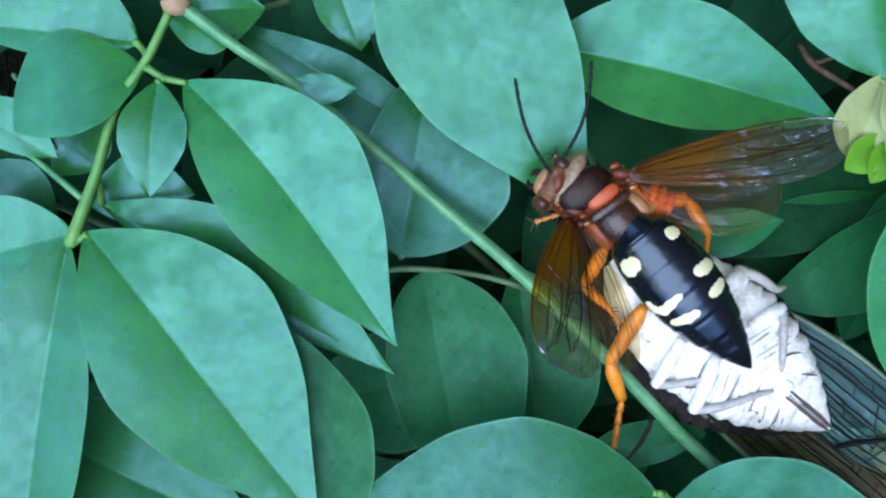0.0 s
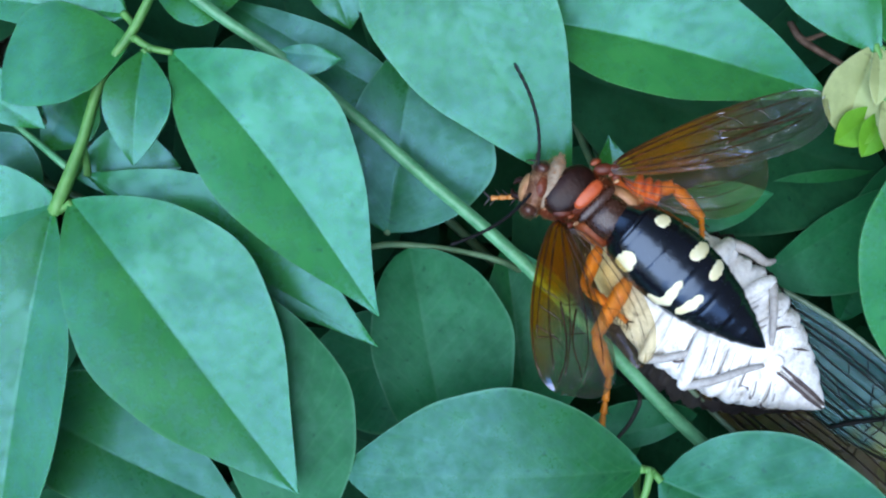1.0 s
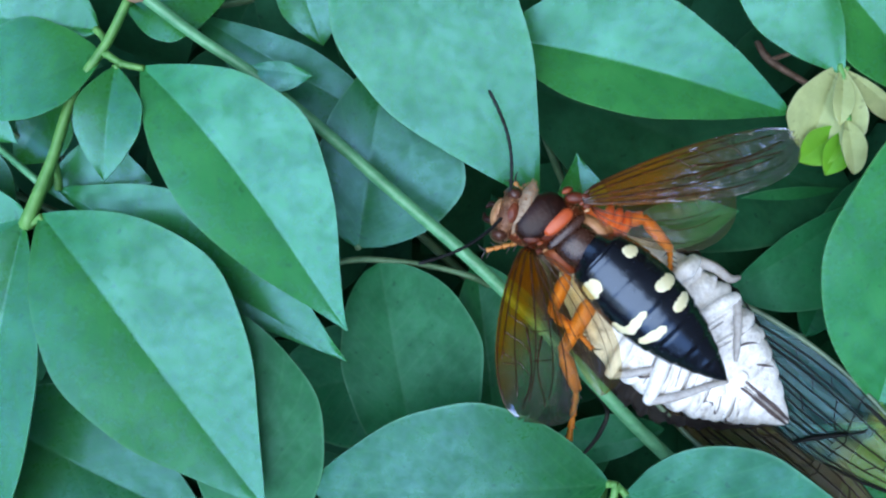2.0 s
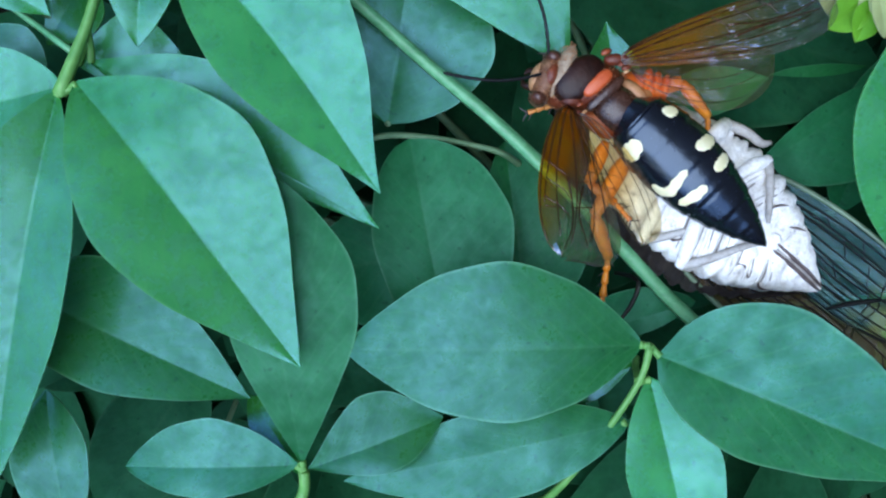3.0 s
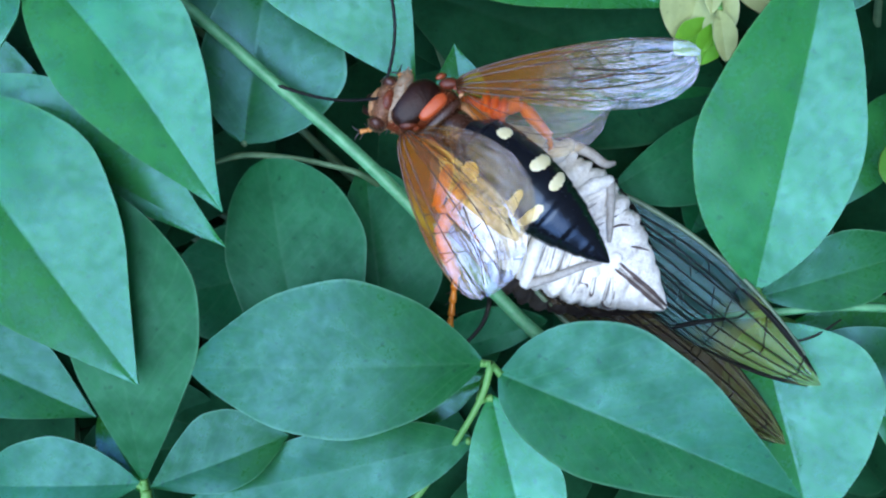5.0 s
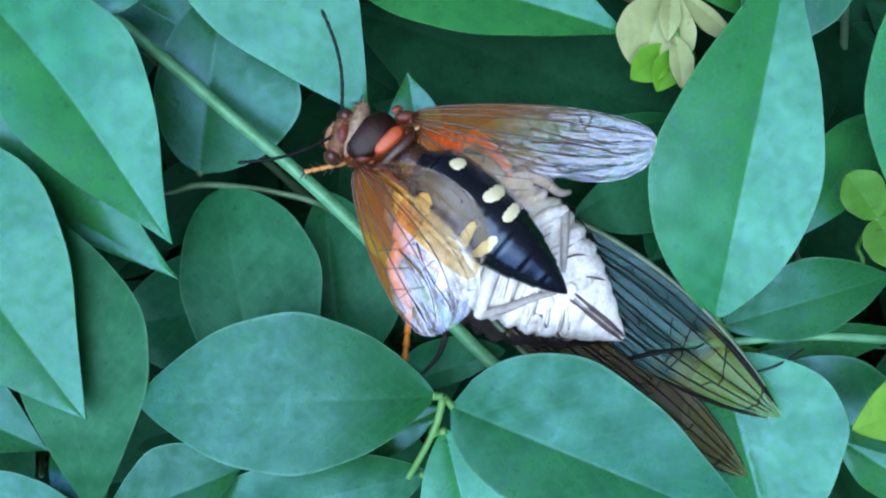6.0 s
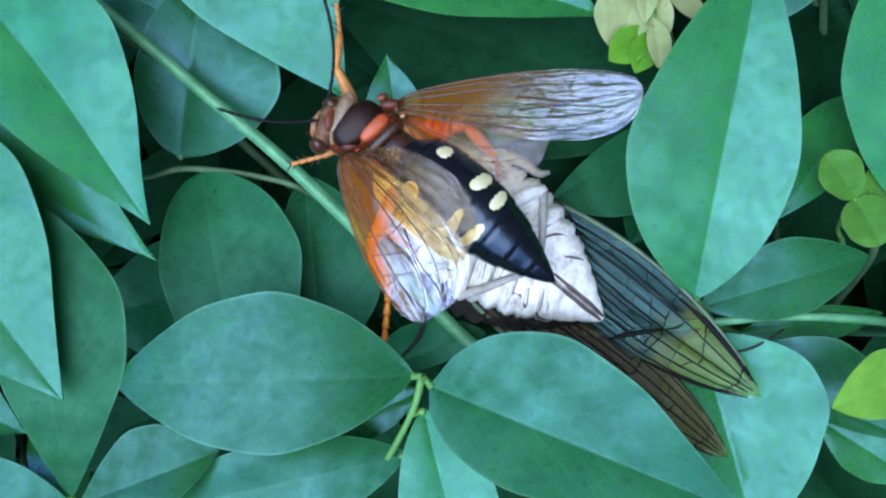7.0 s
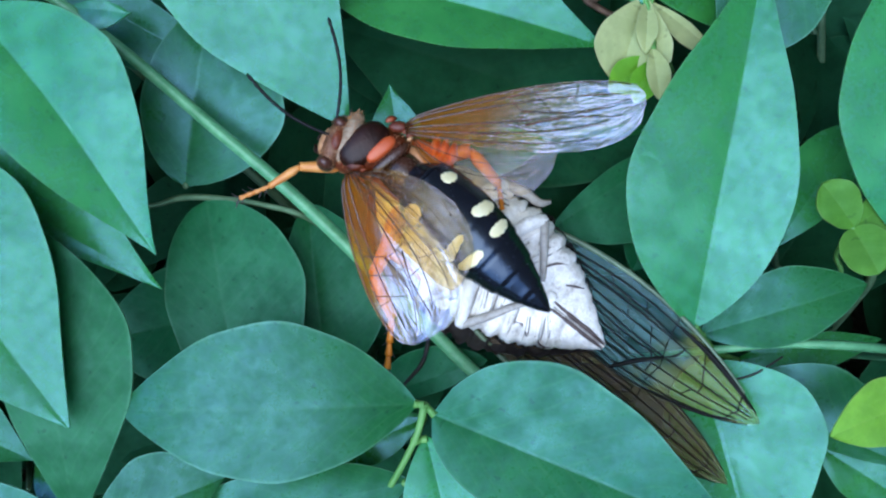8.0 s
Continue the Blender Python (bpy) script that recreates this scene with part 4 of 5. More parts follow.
            part("crease", tube(bmesh.new(), pts, [0.03, 0.10 + 0.05 * math.sin(3.1 * k), 0.12, 0.05], 5, 4), CREASE, root)
    for pts in ([on(14.6, -3.0, 0.1), on(13.6, -4.4, 0.15), on(12.2, -5.3, 0.1)], [on(10.1, 4.3, 0.05), on(8.6, 4.8, 0.08), on(7.2, 3.9, 0.05)], [on(11.0, 5.0, 0.05), on(12.4, 4.2, 0.1), on(13.4, 4.6, 0.05)], [on(11.0, -3.0, 0.08), on(10.0, -3.6, 0.1), on(8.8, -4.2, 0.05)], [on(20.6, 6.4, 0.4), on(21.4, 7.2, 0.5), on(22.2, 7.0, 0.4)]):
        part("dark_hair", tube(bmesh.new(), pts, [0.12, 0.17, 0.06], 5, 5), SHEATH, root)
    veins = [(0.02, 0.02, 0, 0.97, 0), (0.2, 0.12, 0, 0.93, -0.05), (0.35, 0.30, 0.03, 0.95, -0.05), (0.5, 0.47, 0.05, 0.97, 0.03), (0.62, 0.64, 0.08, 0.96, 0.03), (0.76, 0.80, 0.08, 0.93, 0.02), (0.9, 0.93, 0.08, 0.86, 0.0), (0.985, 0.985, 0.02, 0.97, 0)]
    crosses = [(0.45, 0.1, 0.5, 0.3), (0.52, 0.3, 0.56, 0.5), (0.56, 0.5, 0.6, 0.65), (0.60, 0.65, 0.6, 0.8), (0.72, 0.1, 0.75, 0.3), (0.75, 0.3, 0.78, 0.5), (0.78, 0.5, 0.78, 0.65), (0.76, 0.65, 0.74, 0.8), (0.9, 0.1, 0.92, 0.5), (0.92, 0.5, 0.9, 0.9), (0.3, 0.6, 0.36, 0.78), (0.28, 0.78, 0.34, 0.92)]
    veins += [(0.27, 0.24, 0.05, 0.62, -0.03), (0.43, 0.40, 0.1, 0.60, 0.0), (0.56, 0.55, 0.12, 0.62, 0.02), (0.70, 0.72, 0.12, 0.6, 0.02)]
    crosses += [(0.58, 0.04, 0.60, 0.35), (0.60, 0.35, 0.63, 0.62), (0.63, 0.62, 0.62, 0.9), (0.3, 0.12, 0.34, 0.24), (0.22, 0.4, 0.27, 0.52), (0.42, 0.52, 0.46, 0.64), (0.4, 0.24, 0.44, 0.4), (0.12, 0.24, 0.15, 0.4)]
    inv = Matrix.Translation(Vector(CICADA_AT)) @ Matrix.Rotation(radians(CICADA_TURN), 4, "Z")
    inv.invert()
    for a, b, flip, mat, roll, lab in (((41.5, -16.5, -6.5), (69.6, -40.2, -1.8), 1, CLEAR_WING, -2, "clear wing with dark veins"), ((33.0, -23.0, -7.0), (66.2, -48.0, -4.6), -1, SMOKY_WING, 6, "smoky brown wing")):
        va, vb = Vector(a), Vector(b)
        d = vb - va
        wing = fly_wing("wing", root, mat, DARK_VEIN, d.length, 3.7 if flip > 0 else 3.8, 5.4 if flip > 0 else 4.8, 0.5, 0.52, flip, veins, crosses, 0.3, lab, 0.13, root=2.0, edge=WING_EDGE)
        m = Matrix.Translation(va) @ d.to_track_quat("X", "Z").to_matrix().to_4x4() @ Matrix.Rotation(radians(roll), 4, "X")
        if flip > 0:
            # the black band where the clear cells end, and the blackened outer leading edge
            for pts, r in (([(0.50, 1.0), (0.55, 0.78), (0.62, 0.52)], 0.36), ([(0.62, 0.52), (0.65, 0.4), (0.66, 0.28)], 0.16), ([(0.60, 0.10), (0.72, 0.07), (0.84, 0.06), (0.95, 0.10)], 0.38), ([(0.62, 0.98), (0.8, 0.97), (0.94, 0.9)], 0.22)):
                line = [(s * d.length, ((3.7 * half_width(s, 0.5, 0.7) + 2 * (1 - s)) * (1 - v) - (5.4 * half_width(s, 0.52, 0.7) + 2 * (1 - s)) * v), 0.25) for s, v in pts]
                part("dark_band", tube(bmesh.new(), line, [r * 0.5, r, r * 0.6], 6, 5), DARK_VEIN, wing, "blackened wing vein")
        m = inv @ m
        m.translation = m.translation * MM
        wing.matrix_basis = m


WASP_Z = 9.0
ABD_AT, ABD_TURN, ABD_LEN = (5.2, -3.6, -3.3), -40.2, 22.6
WASP = {}


def abdomen_point(s, th, off=0.0):
    """The abdomen's skin: s from waist to tip, th round from the top."""
    w = np.interp(s, [0, 0.06, 0.15, 0.33, 0.5, 0.68, 0.85, 0.95, 1], [2.8, 4.0, 4.5, 4.8, 4.5, 3.5, 2.0, 0.9, 0.15])
    for k in (0.07, 0.24, 0.42, 0.585, 0.73, 0.86):
        w -= 0.14 * math.exp(-((s - k) / 0.008) ** 2) - 0.10 * math.exp(-((s - k + 0.02) / 0.018) ** 2)
    h = w * 0.88
    return Vector((s * ABD_LEN, (w + off) * math.sin(th), (h + off) * math.cos(th) - 1.6 * s * s))


def make_leg(name, parent, joints, radii, material, label, thigh=None):
    """A jointed leg: thigh, shin and a foot of small pieces with spines."""
    bm = bmesh.new()
    for k in range(len(joints) - 1):
        a, b = Vector(joints[k]), Vector(joints[k + 1])
        mid = a.lerp(b, 0.55)
        if k < 2:
            tube(bm, [a, a.lerp(b, 0.25), mid, b], [radii[k] * 0.55, radii[k], radii[k] * 0.95, radii[k] * 0.7], 9, 4)
        else:
            for q in range(4):
                p, r = a.lerp(b, q / 4), a.lerp(b, (q + 0.95) / 4)
                tube(bm, [p, p.lerp(r, 0.5), r], [radii[k] * 0.6, radii[k] * 0.8, radii[k]], 7, 2)
    ob = part(name, bm, material, parent, label)
    spines = bmesh.new()
    a, b = Vector(joints[-2]), Vector(joints[-1])
    rng = random.Random(len(joints[0]) + int(joints[-1][0] * 10))
    side = (b - a).cross(Vector((0, 0, 1))).normalized()
    for q in range(5):
        p = a.lerp(b, 0.05 + q * 0.2)
        d = (side * rng.choice((-1, 1)) + (b - a).normalized() * 0.9).normalized()
        tube(spines, [p, p + d * 0.7, p + d * 1.3], [0.12, 0.08, 0.02], 4, 1)
    for sgn in (-1, 1):
        tube(spines, [b, b + (b - a).normalized() * 0.6 + side * sgn * 0.5, b + (b - a).normalized() * 0.9 + side * sgn * 1.0], [0.14, 0.1, 0.02], 5, 2)
    part("spines", spines, DARK_BACK, ob, "dark spines")
    return ob


def make_wasp():
    root = thing("wasp", (20.5, -7.1, WASP_Z), "large rust and black wasp with amber wings on the cicada", "insect")
    WASP["root"] = root
    t, f = Vector((0.70, 0.71, 0)), Vector((-0.95, 0.30, 0))
    th = Vector((0.30, 0.95, 0))
    d = Vector((0.71, -0.70, 0))
    up = Vector((0, 0, 1))
    back = Vector((0.74, -0.67, 0))
    part("thorax", blob(bmesh.new(), (-0.9, -0.1, -3.7), f * 4.0, t * 4.0, up * 3.1, 32, 22), DARK_RUST, root, "rust brown thorax")
    part("collar", blob(bmesh.new(), (-3.6, 1.4, -2.6), f * 1.15, Vector((0.35, 0.94, 0)) * 3.3, up * 2.0, 24, 16), GREY_FUR, root, "grey-tan collar behind the head")
    part("shield", blob(bmesh.new(), (-1.7, 0.5, -2.0), back * 2.2, t * 3.4, up * 1.75, 32, 20, 0.82), SEAL, root, "dark brown back plate")
    part("scutellum", blob(bmesh.new(), (0.35, 0.0, -1.0), back * 0.85, t * 2.1, up * 0.75, 24, 16, 0.75), ORANGE, root, "orange-red bar across the back")
    part("back_band", blob(bmesh.new(), (1.4, -1.1, -1.6), back * 0.75, t * 2.9, up * 0.9, 24, 14, 0.85), DUSKY, root, "narrow dark plate behind the orange bar")
    part("hind_thorax", blob(bmesh.new(), (3.0, -2.5, -3.8), Vector((0.77, -0.64, 0)) * 2.8, t * 2.9, up * 2.8, 32, 20, 0.9), DUSKY, root, "dark shiny hind part of the thorax")
    part("flank", blob(bmesh.new(), Vector((3.3, -2.4, -4.2)) + t * 2.6, Vector((0.77, -0.64, 0)) * 2.5, t * 1.2, up * 2.0, 18, 12), TAN, root, "pale tan flank")
    part("flank", blob(bmesh.new(), Vector((2.8, -2.5, -4.2)) - t * 2.5, Vector((0.77, -0.64, 0)) * 2.5, t * 1.1, up * 2.0, 18, 12), RUST, root, "rust brown flank")
    head = part("head", blob(bmesh.new(), (-6.9, 0.9, -3.3), f * 1.5, th * 3.3, up * 2.5, 28, 18), HEAD, root, "fuzzy tan-brown head")
    head.location = Vector((1.6, -0.3, 0)) * MM
    for sgn in (-1, 1):
        c = Vector((-7.1, 0.9, -2.9)) + th * 2.5 * sgn
        part("eye", blob(bmesh.new(), c, f * 1.15, th * 1.0, up * 1.9, 20, 14), EYE, head, "brown glossy eye")
    part("crown", blob(bmesh.new(), (-6.5, 1.1, -2.0), f * 0.95, th * 1.6, up * 1.5, 20, 12), DARK_RUST, head, "dark crown of the head")
    part("face", blob(bmesh.new(), (-8.0, 1.1, -3.5), f * 0.9, th * 1.8, up * 1.7, 16, 12), TAN, head, "tan face")
    for sgn in (-1, 1):
        c = Vector((-8.4, 1.0, -4.6)) + th * 0.9 * sgn
        part("jaw", tube(bmesh.new(), [c, c + f * 0.8 - up * 0.4, c + f * 1.2 - th * 0.6 * sgn - up * 0.5], [0.5, 0.4, 0.12], 7, 4), SEAL, head)
    # the wing hinges are heaps of small rust and cream knobs
    for c, d in (((2.2, 2.9, -1.6), 1), ((-2.5, -2.1, -1.6), -1)):
        bm = blob(bmesh.new(), c, f * 1.1, t * 0.9, up * 0.75, 14, 10)
        blob(bm, Vector(c) + t * 0.9 * d + Vector((0.4, -0.5, 0.1)), f * 0.6, t * 0.6, up * 0.5, 12, 8)
        blob(bm, Vector(c) + t * 0.4 * d + Vector((1.2, -1.1, -0.1)), f * 0.5, t * 0.55, up * 0.45, 12, 8)
        blob(bm, Vector(c) + Vector((-0.9, 0.9, 0.1)), f * 0.55, t * 0.5, up * 0.5, 12, 8)
        hinge = part("wing_hinge", bm, DARK_RUST, root, "knobbly reddish wing hinge")
        for k, (x, y, r) in enumerate(((-1.0, 0.8, 0.42), (0.2, 0.1, 0.34), (0.9, -0.5, 0.30), (1.5, -1.3, 0.26))):
            part("knob", blob(bmesh.new(), Vector(c) + Vector((x, y, 0.4)) - t * 0.1 * d, f * r, t * r * 1.3, up * r * 0.7, 10, 7), TAN if k % 2 else RUST, hinge, "tan knob" if k % 2 else "")
    part("hip", blob(bmesh.new(), (6.0, -0.6, -4.4), Vector((0.9, -0.43, 0)) * 1.5, t * 1.3, up * 1.4, 16, 10), TAN, root, "pale tan hip")
    for k in range(3):
        part("hip_plate", blob(bmesh.new(), (6.6 + 1.05 * k, 1.1 - 0.35 * k, -4.0), (0.62, -0.1, 0), (0.25, 1.5, 0), up * 1.3, 14, 9), LEG_RED, root, "red-orange ridged hip plate")
    part("waist", tube(bmesh.new(), [(4.2, -3.0, -3.4), (5.4, -3.8, -3.6), (6.6, -4.8, -3.5)], [1.6, 1.2, 1.8], 12, 4), SEAL, root)
    # short fuzz over the head, collar and thorax
    rng = random.Random(11)
    fuzz = bmesh.new()
    for c, ax, ay, az, num in (((-3.6, 1.4, -2.6), f * 1.15, th * 3.3, up * 2.0, 260), ((-5.3, 0.6, -3.3), f * 1.5, th * 3.3, up * 2.5, 150), ((-0.9, -0.1, -3.7), f * 4.0, t * 4.0, up * 3.1, 140)):
        for k in range(num):
            d = Vector((rng.gauss(0, 1), rng.gauss(0, 1), abs(rng.gauss(0, 1)))).normalized()
            p = Vector(c) + ax * d.x + ay * d.y + az * d.z
            out = (p - Vector(c)).normalized() + Vector((rng.uniform(-0.4, 0.4), rng.uniform(-0.4, 0.4), rng.uniform(-0.2, 0.4)))
            tube(fuzz, [p, p + out * 0.2, p + out * rng.uniform(0.2, 0.42)], [0.05, 0.04, 0.012], 3, 1)
    tagged(part("fuzz", fuzz, TAN, root, "short tan fuzz"), kind="stuff")

    abd = bmesh.new()
    n, m = 84, 32
    grid = [[abd.verts.new(abdomen_point(i / n, 2 * math.pi * j / m)) for j in range(m)] for i in range(n + 1)]
    for i in range(n):
        for j in range(m):
            abd.faces.new((grid[i][j], grid[i][(j + 1) % m], grid[i + 1][(j + 1) % m], grid[i + 1][j]))
    abd.faces.new(grid[0])
    abd.faces.new(grid[-1][::-1])
    ab = part("abdomen", abd, JET, root, "glossy black abdomen with cream marks")
    WASP["abdomen"] = ab
    part("petiole", tube(bmesh.new(), [(-3.6, 0, -0.6), (-1.8, 0, -0.3), (0.0, 0, 0), (1.2, 0, 0.1)], [1.0, 1.6, 2.6, 3.6], 16, 4), JET, ab)
    # each cream mark is a tapering ribbon on the skin: places (s, th) and half widths
    for places, wide in (
        (((0.122, -0.52), (0.132, -0.85), (0.132, -1.25)), (0.75, 1.15, 1.2)),
        (((0.395, -0.22), (0.405, -0.60), (0.415, -1.00), (0.380, -1.20), (0.330, -1.18)), (0.55, 0.62, 0.75, 0.75, 0.62)),
        (((0.525, -0.16), (0.520, -0.55), (0.500, -1.10)), (0.50, 0.72, 0.62)),
        (((0.125, 0.46), (0.135, 0.70), (0.145, 0.95)), (0.75, 0.85, 0.6)),
        (((0.350, 0.32), (0.375, 0.62), (0.385, 1.10)), (0.60, 0.85, 0.8)),
        (((0.500, 0.26), (0.505, 0.60), (0.500, 1.05)), (0.55, 0.75, 0.6)),
    ):
        line = smooth_line([(a, b, 0) for a, b in places], 6)
        bm = bmesh.new()
        rows = []
        n = len(line) - 1
        for i, q in enumerate(line):
            d = line[min(i + 1, n)] - line[max(i - 1, 0)]
            ahead = Vector((d.x * ABD_LEN, d.y * 4.4, 0)).normalized()
            g = i / n * (len(wide) - 1)
            k = min(int(g), len(wide) - 2)
            r = (wide[k] + (wide[k + 1] - wide[k]) * (g - k)) * math.sqrt(max(0.02, 1 - (2 * i / n - 1) ** 6)) * (1 + 0.1 * math.sin(i * 1.7 + q.y * 5))
            rows.append([bm.verts.new(abdomen_point(q.x - ahead.y * r * w / ABD_LEN, q.y + ahead.x * r * w / 4.4, 0.07 if abs(w) < 1 else -0.05)) for w in (-1, -0.8, -0.4, 0, 0.4, 0.8, 1)])
        for u, v in zip(rows, rows[1:]):
            for k in range(6):
                bm.faces.new((u[k], u[k + 1], v[k + 1], v[k]))
        part("mark", bm, CREAM, ab, "cream yellow mark")

    WASP["left_hind_leg"] = make_leg("hind_leg", root, [(5.0, -9.5, -7.5), (1.2, -16.8, -9.5), (3.3, -22.0, -12.0), (2.6, -28.8, -13.5)], [1.1, 0.95, 0.5], LEG, "orange hind leg")
    make_leg("middle_leg", root, [(2.5, -6.0, -6.5), (1.0, -11.0, -8.5), (4.4, -13.2, -9.0), (6.4, -15.2, -9.5)], [0.9, 0.7, 0.4], LEG, "orange middle leg")
    make_leg("hind_leg", root, [(4.5, -0.5, -5.5), (10.8, 1.2, -4.5), (14.6, -2.4, -6.5), (15.4, -5.4, -9.0)], [1.15, 0.8, 0.4], LEG, "orange hind leg")
    make_leg("middle_leg", root, [(3.2, 1.5, -5.5), (8.6, -0.4, -4.0), (7.4, -3.6, -6.0), (9.5, -5.5, -8.0)], [1.35, 0.7, 0.4], LEG_RED, "red-orange middle leg")
    for name, sgn in (("left_front_leg", -1), ("right_front_leg", 1)):
        ob = make_leg("front_leg", root, [(0, 0, 0), (5.2, 1.0 * sgn, 0.8), (9.4, -0.5 * sgn, 0.2), (13.4, -1.0 * sgn, -0.8)], [0.78, 0.55, 0.34], FRONT_LEG, "tan-orange front leg")
        WASP[name] = ob
    for name, sgn in (("left_antenna", -1), ("right_antenna", 1)):
        bm = bmesh.new()
        pts = [Vector((12.6 * k / 12, -sgn * 1.1 * math.sin(math.pi * k / 12), 0.8 * math.sin(math.pi * k / 12))) for k in range(13)]
        beads = [p for a, b in zip(pts, pts[1:]) for p in (a, a.lerp(b, 0.5), a.lerp(b, 0.92))]
        tube(bm, beads, [0.14, 0.20, 0.22] * 12 + [0.1], 6, 1)
        WASP[name] = part("antenna", bm, MATT_BLACK, root, "black jointed antenna")
    veins = [(0.02, 0.02, 0, 0.95, 0), (0.10, 0.08, 0, 0.72, 0.02), (0.3, 0.22, 0, 0.9, -0.04), (0.5, 0.42, 0, 0.88, 0.05), (0.7, 0.62, 0, 0.85, 0.04), (0.9, 0.85, 0, 0.75, 0.0)]
    crosses = [(0.45, 0.1, 0.5, 0.4), (0.56, 0.1, 0.62, 0.42), (0.68, 0.08, 0.74, 0.4), (0.74, 0.08, 0.72, 0.25), (0.5, 0.42, 0.46, 0.65), (0.66, 0.42, 0.62, 0.65), (0.4, 0.62, 0.36, 0.88)]
    veins += [(0.36, 0.34, 0.5, 0.94, 0.08), (0.58, 0.60, 0.5, 0.90, -0.09)]
    for name, flip, hind, size in (("right_wing", 1, -13, (27.8, 2.6, 5.2, 17.0, 6.6)), ("left_wing", -1, 17, (21.2, 3.2, 7.4, 17.0, 6.2))):
        w = fly_wing("forewing", root, AMBER_WING if flip > 0 else SHEEN_WING, AMBER_VEIN, size[0], size[1], size[2], 0.62, 0.74, flip, veins, crosses, 0.35, "amber forewing with smoky tip", 0.085, blunt=0.36)
        WASP[name] = w
        h = fly_wing("hindwing", root, AMBER_HIND, AMBER_VEIN, size[3], 1.4, size[4], 0.5, 0.60, flip, veins[1:6], crosses[:4], 0.5, "amber hindwing", 0.045, blunt=0.42)
        WASP[name + "_hind"] = (h, pose(0.0008, -0.0008 * flip, -0.0005 if flip > 0 else 0.0003, 0, 2, hind))


make_cicada()
make_wasp()


# ---- what moves ----


def motions():
    body = [
        (0.0, pose(0.0187, -0.0007, WASP_Z * MM, 0, 0, -8.2)),
        (0.5, pose(0.0197, -0.0030, WASP_Z * MM, 0, 0, -3.7)),
        (1.0, pose(0.0190, -0.0045, WASP_Z * MM, 0, 0, -0.2)),
        (1.2, pose(0.0191, -0.0049, WASP_Z * MM, 0, 0, -2.2)),
        (2.3, pose(0.0201, -0.0057, WASP_Z * MM, 0, 0, -2.7)),
        (2.5, pose(0.0225, -0.0049, WASP_Z * MM, 0, 0, -7.2)),
        (3.0, pose(0.0203, -0.0065, WASP_Z * MM, 0, 0, -2.7)),
        (3.5, pose(0.0205, -0.0066, WASP_Z * MM, 0, 0, -1.3)),
        (4.0, pose(0.0208, -0.0063, WASP_Z * MM, 0, 0, -1.9)),
        (4.5, pose(0.0205, -0.0071, WASP_Z * MM, 0, 0, 0.0)),
        (4.7, pose(0.0204, -0.0068, WASP_Z * MM, 0, 0, -1.1)),
        (5.8, pose(0.0212, -0.0076, WASP_Z * MM, 0, 0, 0.3)),
        (6.0, pose(0.0214, -0.0072, WASP_Z * MM, 0, 0, -0.8)),
        (6.5, pose(0.0217, -0.0077, WASP_Z * MM, 0, 0, -0.4)),
        (7.0, pose(0.0224, -0.0083, WASP_Z * MM, 0, 0, -0.8)),
        (7.2, pose(0.0218, -0.0079, WASP_Z * MM, 0, 0, -2.5)),
        (7.5, pose(0.0224, -0.0075, WASP_Z * MM, 0, 0, -1.1)),
        (8.0, pose(0.0228, -0.0070, WASP_Z * MM, 0, 0, -4.3)),
    ]
    walk(WASP["root"], body)
    # one hind foot stays planted on the leaf while the body shifts
    planted = pose(0.0204, -0.0046, WASP_Z * MM)
    walk(WASP["left_hind_leg"], [(t, m.inverted() @ planted) for t, m in body])
    ax, ay = math.cos(radians(ABD_TURN)) * MM, math.sin(radians(ABD_TURN)) * MM
    bx, by, bz = (c * MM for c in ABD_AT)
    walk(WASP["abdomen"], [(t, pose(bx + ax * d, by + ay * d, bz, 0, 0, ABD_TURN)) for t, d in ((0.0, -0.8), (0.5, -0.7), (1.0, -0.8), (1.2, -0.8), (2.3, -1.0), (2.5, -1.1), (3.0, -0.8), (3.5, -0.9), (4.0, -1.6), (4.5, -0.2), (4.7, -0.4), (5.8, -1.2), (6.0, -1.2), (6.5, -1.5), (7.0, -1.0), (7.2, -2.0), (7.5, -3.2), (8.0, -1.0))])
    rows = [(t, pose(0.003, 0.0026, -0.001, rx, ry, rz)) for t, rx, ry, rz in (
        (0.0, -28, 11, 21.2),
        (0.2, -28, 11, 22.6),
        (0.5, -28, 11, 21.7),
        (1.0, -28, 11, 20.2),
        (1.2, -28, 11, 21.7),
        (2.3, -28, 11, 19.7),
        (2.5, -28, 11, 22.2),
        (3.0, -22, 10, 22.2),
        (3.5, -8, 2, 24.3),
        (3.8, 4, -4, 22.9),
        (4.0, 5, -6, 20.6),
        (4.2, 9, -9, 16.4),
        (4.4, 12, -9, 9.1),
        (4.7, 12, -9, 8.1),
        (5.8, 12, -9, -3.3),
        (6.0, 12, -9, -6.1),
        (6.5, 12, -9, -4.6),
        (6.8, 12, -9, -3.3),
        (6.9, 12, -9, 4.7),
        (7.0, 12, -9, 2.8),
        (7.1, 12, -9, 8.2),
        (7.2, 12, -9, 12.5),
        (7.3, 12, -9, 8.9),
        (7.5, 12, -9, 0.6),
        (7.6, 12, -9, 0.9),
        (7.8, 12, -9, 6.6),
        (8.0, 12, -9, 10.3),
    )]
    walk(WASP["right_wing"], rows)
    hind, offset = WASP["right_wing_hind"]
    walk(hind, [(t, m @ offset) for t, m in rows])
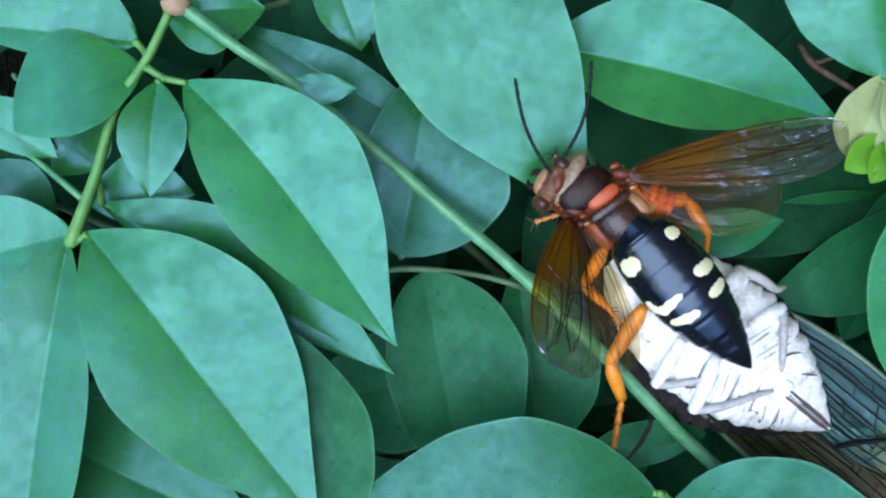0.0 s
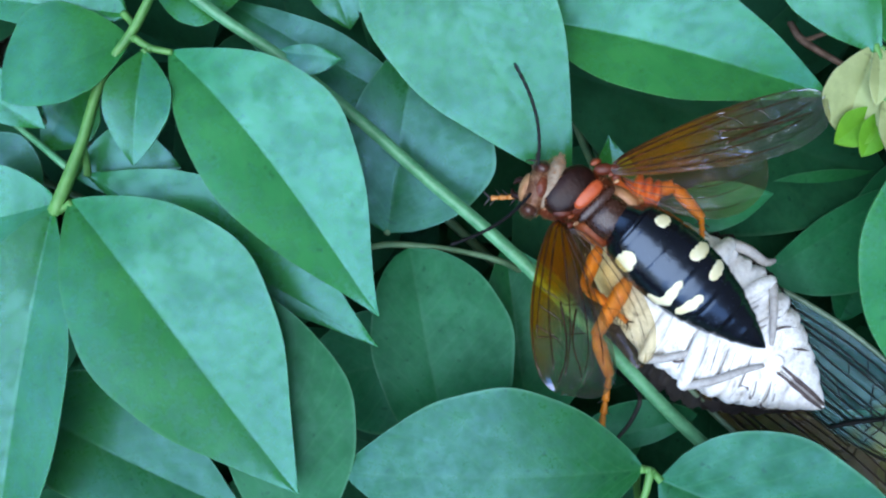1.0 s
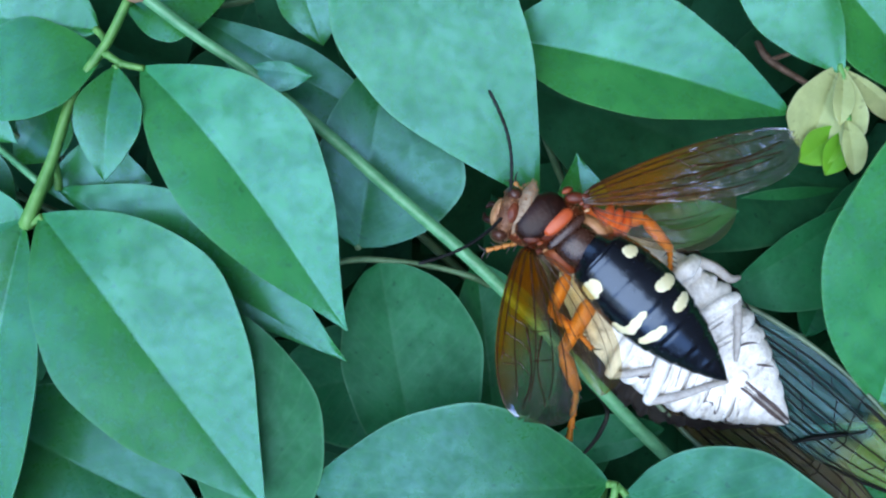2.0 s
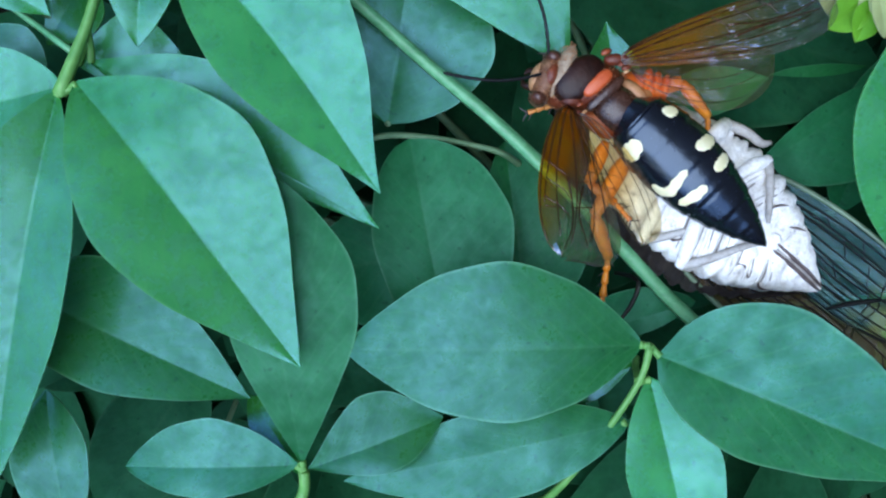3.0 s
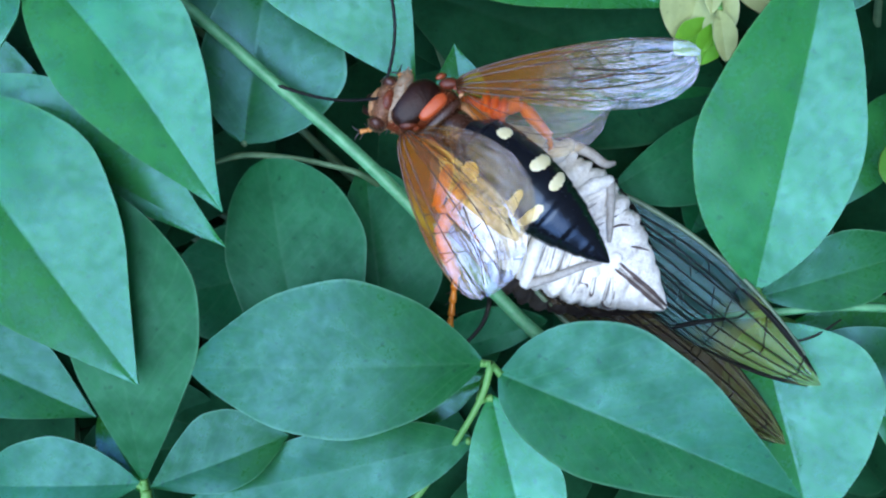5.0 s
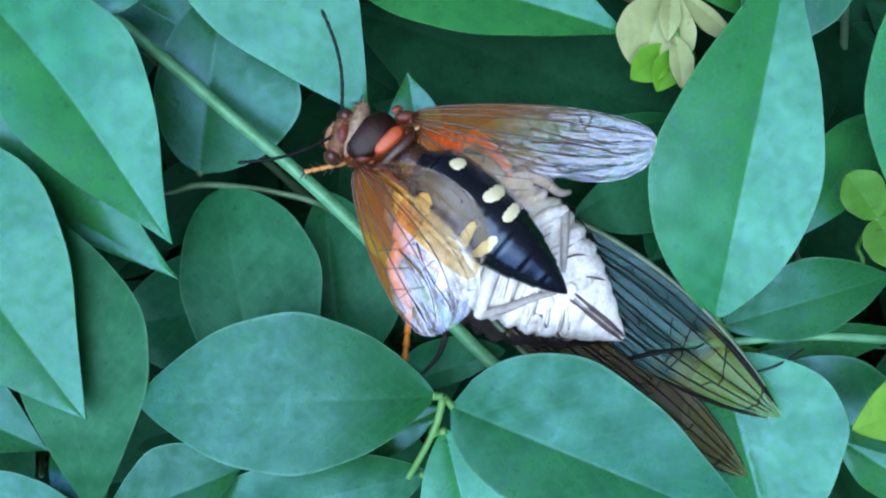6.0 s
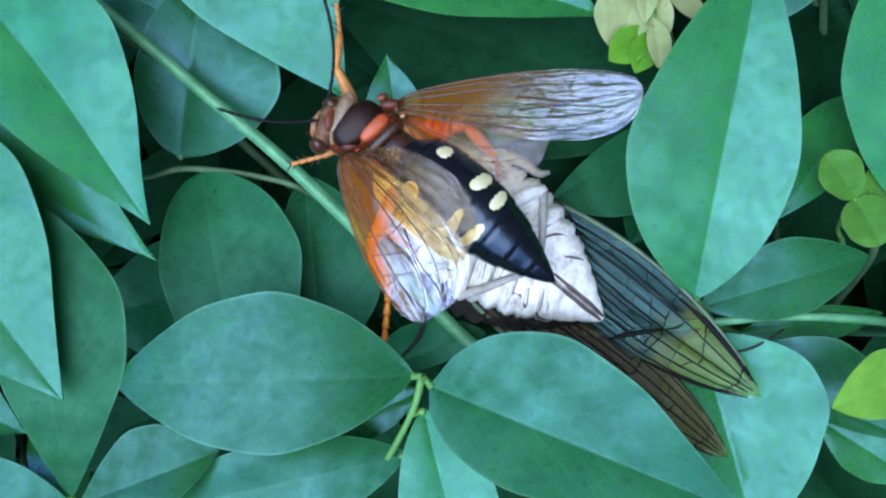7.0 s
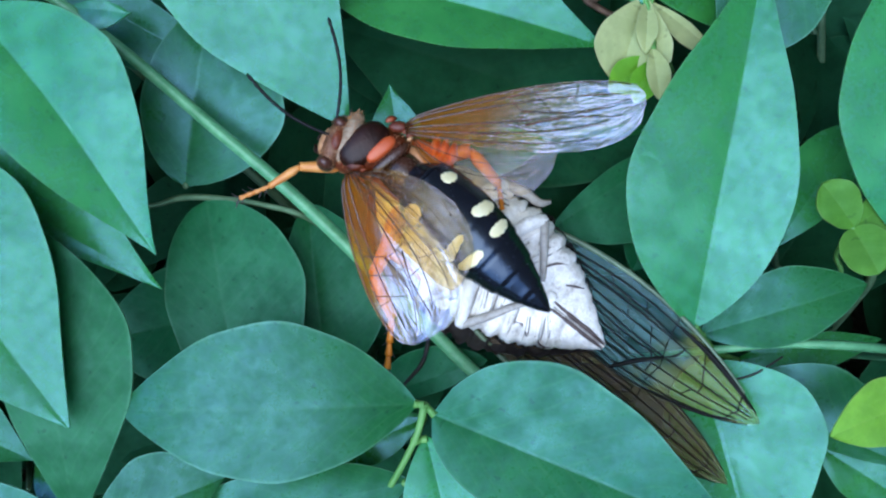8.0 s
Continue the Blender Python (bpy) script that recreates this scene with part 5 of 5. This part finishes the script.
    rows = [(t, pose(-0.0028, -0.0032, 0.001, rx, ry, rz)) for t, rx, ry, rz in (
        (0.0, -24, -50, -104.8),
        (0.2, -24, -36, -95.4),
        (0.5, -24, -36, -93.8),
        (1.0, -24, -36, -96.8),
        (1.2, -24, -36, -91.8),
        (2.3, -24, -36, -96.3),
        (2.5, -24, -36, -93.8),
        (3.5, -24, -36, -98.7),
        (3.7, -6, -14, -79.0),
        (3.8, 9, 5, -66.0),
        (4.0, 9, 5, -61.5),
        (4.2, 9, 5, -74.6),
        (4.4, 9, 5, -66.9),
        (4.7, 9, 5, -63.4),
        (5.8, 9, 5, -61.3),
        (6.0, 9, 5, -64.6),
        (6.5, 9, 5, -61.6),
        (7.0, 9, 5, -63.2),
        (7.4, 9, 5, -63.8),
        (8.0, 9, 5, -64.7),
    )]
    walk(WASP["left_wing"], rows)
    hind, offset = WASP["left_wing_hind"]
    # the hindwing fans out while the wings are spread
    walk(hind, [(t, m @ offset @ pose(0, 0, 0, 0, 0, 16 if t < 3.6 else 2)) for t, m in rows])
    walk(WASP["right_antenna"], [(t, pose(-0.0053, 0.0026, -0.0018, 0, -12, rz)) for t, rz in (
        (0.0, 82), (0.2, 76), (0.5, 89), (0.7, 120), (1.0, 104), (1.2, 108), (2.3, 103), (2.5, 102), (3.0, 114), (3.4, 77), (3.5, 87), (3.7, 71), (4.5, 90), (5.8, 90), (6.0, 100), (6.2, 106), (6.4, 98), (6.6, 96), (7.0, 91), (7.5, 95), (7.7, 98), (8.0, 97),
    )])
    walk(WASP["left_antenna"], [(t, pose(-0.0052, 0.0012, -0.0018, 0, -12, rz)) for t, rz in (
        (0.0, 122), (0.2, 137), (0.5, 154), (0.7, 187), (1.0, 215), (1.2, 217), (2.3, 208), (2.9, 185), (3.4, 189), (3.5, 181), (3.7, 166), (3.9, 161), (4.5, 172), (4.7, 178), (5.8, 172), (6.0, 200), (6.2, 195), (6.4, 165), (6.6, 147), (6.8, 181), (7.0, 177), (7.2, 150), (7.5, 155), (7.7, 153), (8.0, 149),
    )])
    walk(WASP["left_front_leg"], [(t, pose(-0.0045 + dx * MM, -0.0016 + dy * MM, -0.0062, 0, 0, rz)) for t, dx, dy, rz in (
        (0.0, 10.5, 3, 200), (0.4, 10.5, 2, 190), (0.5, 4.5, 1, 172), (0.7, 10.5, 2, 183), (0.9, 4.5, 0.5, 171), (1.1, 10.5, 2, 181), (2.3, 10, 1, 190), (2.7, 10.5, 2, 190), (3.8, 10.5, 2, 182), (4.0, 8.2, -0.6, 178), (4.3, 10.5, 2, 182), (5.8, 7.6, 0.5, 184), (7.1, 7.6, 0.5, 186), (7.2, 3, 0, 190), (7.3, 0, 0, 194), (8.0, 0, 0, 196),
    )])
    walk(WASP["right_front_leg"], [(t, pose(-0.0018 + dx * MM, 0.0034 + dy * MM, -0.0062, 0, 0, rz)) for t, dx, dy, rz in (
        (0.0, 6, -9, 138), (2.2, 6, -9, 133), (2.3, -0.5, 0, 128), (2.4, 3, -5, 125), (2.6, 6, -9, 137), (5.8, 6, -9, 130), (6.7, 6, -9, 126), (6.8, 2, -3, 116), (7.0, -0.5, 0, 106), (7.2, 6, -9, 132), (8.0, 6, -9, 134),
    )])


motions()
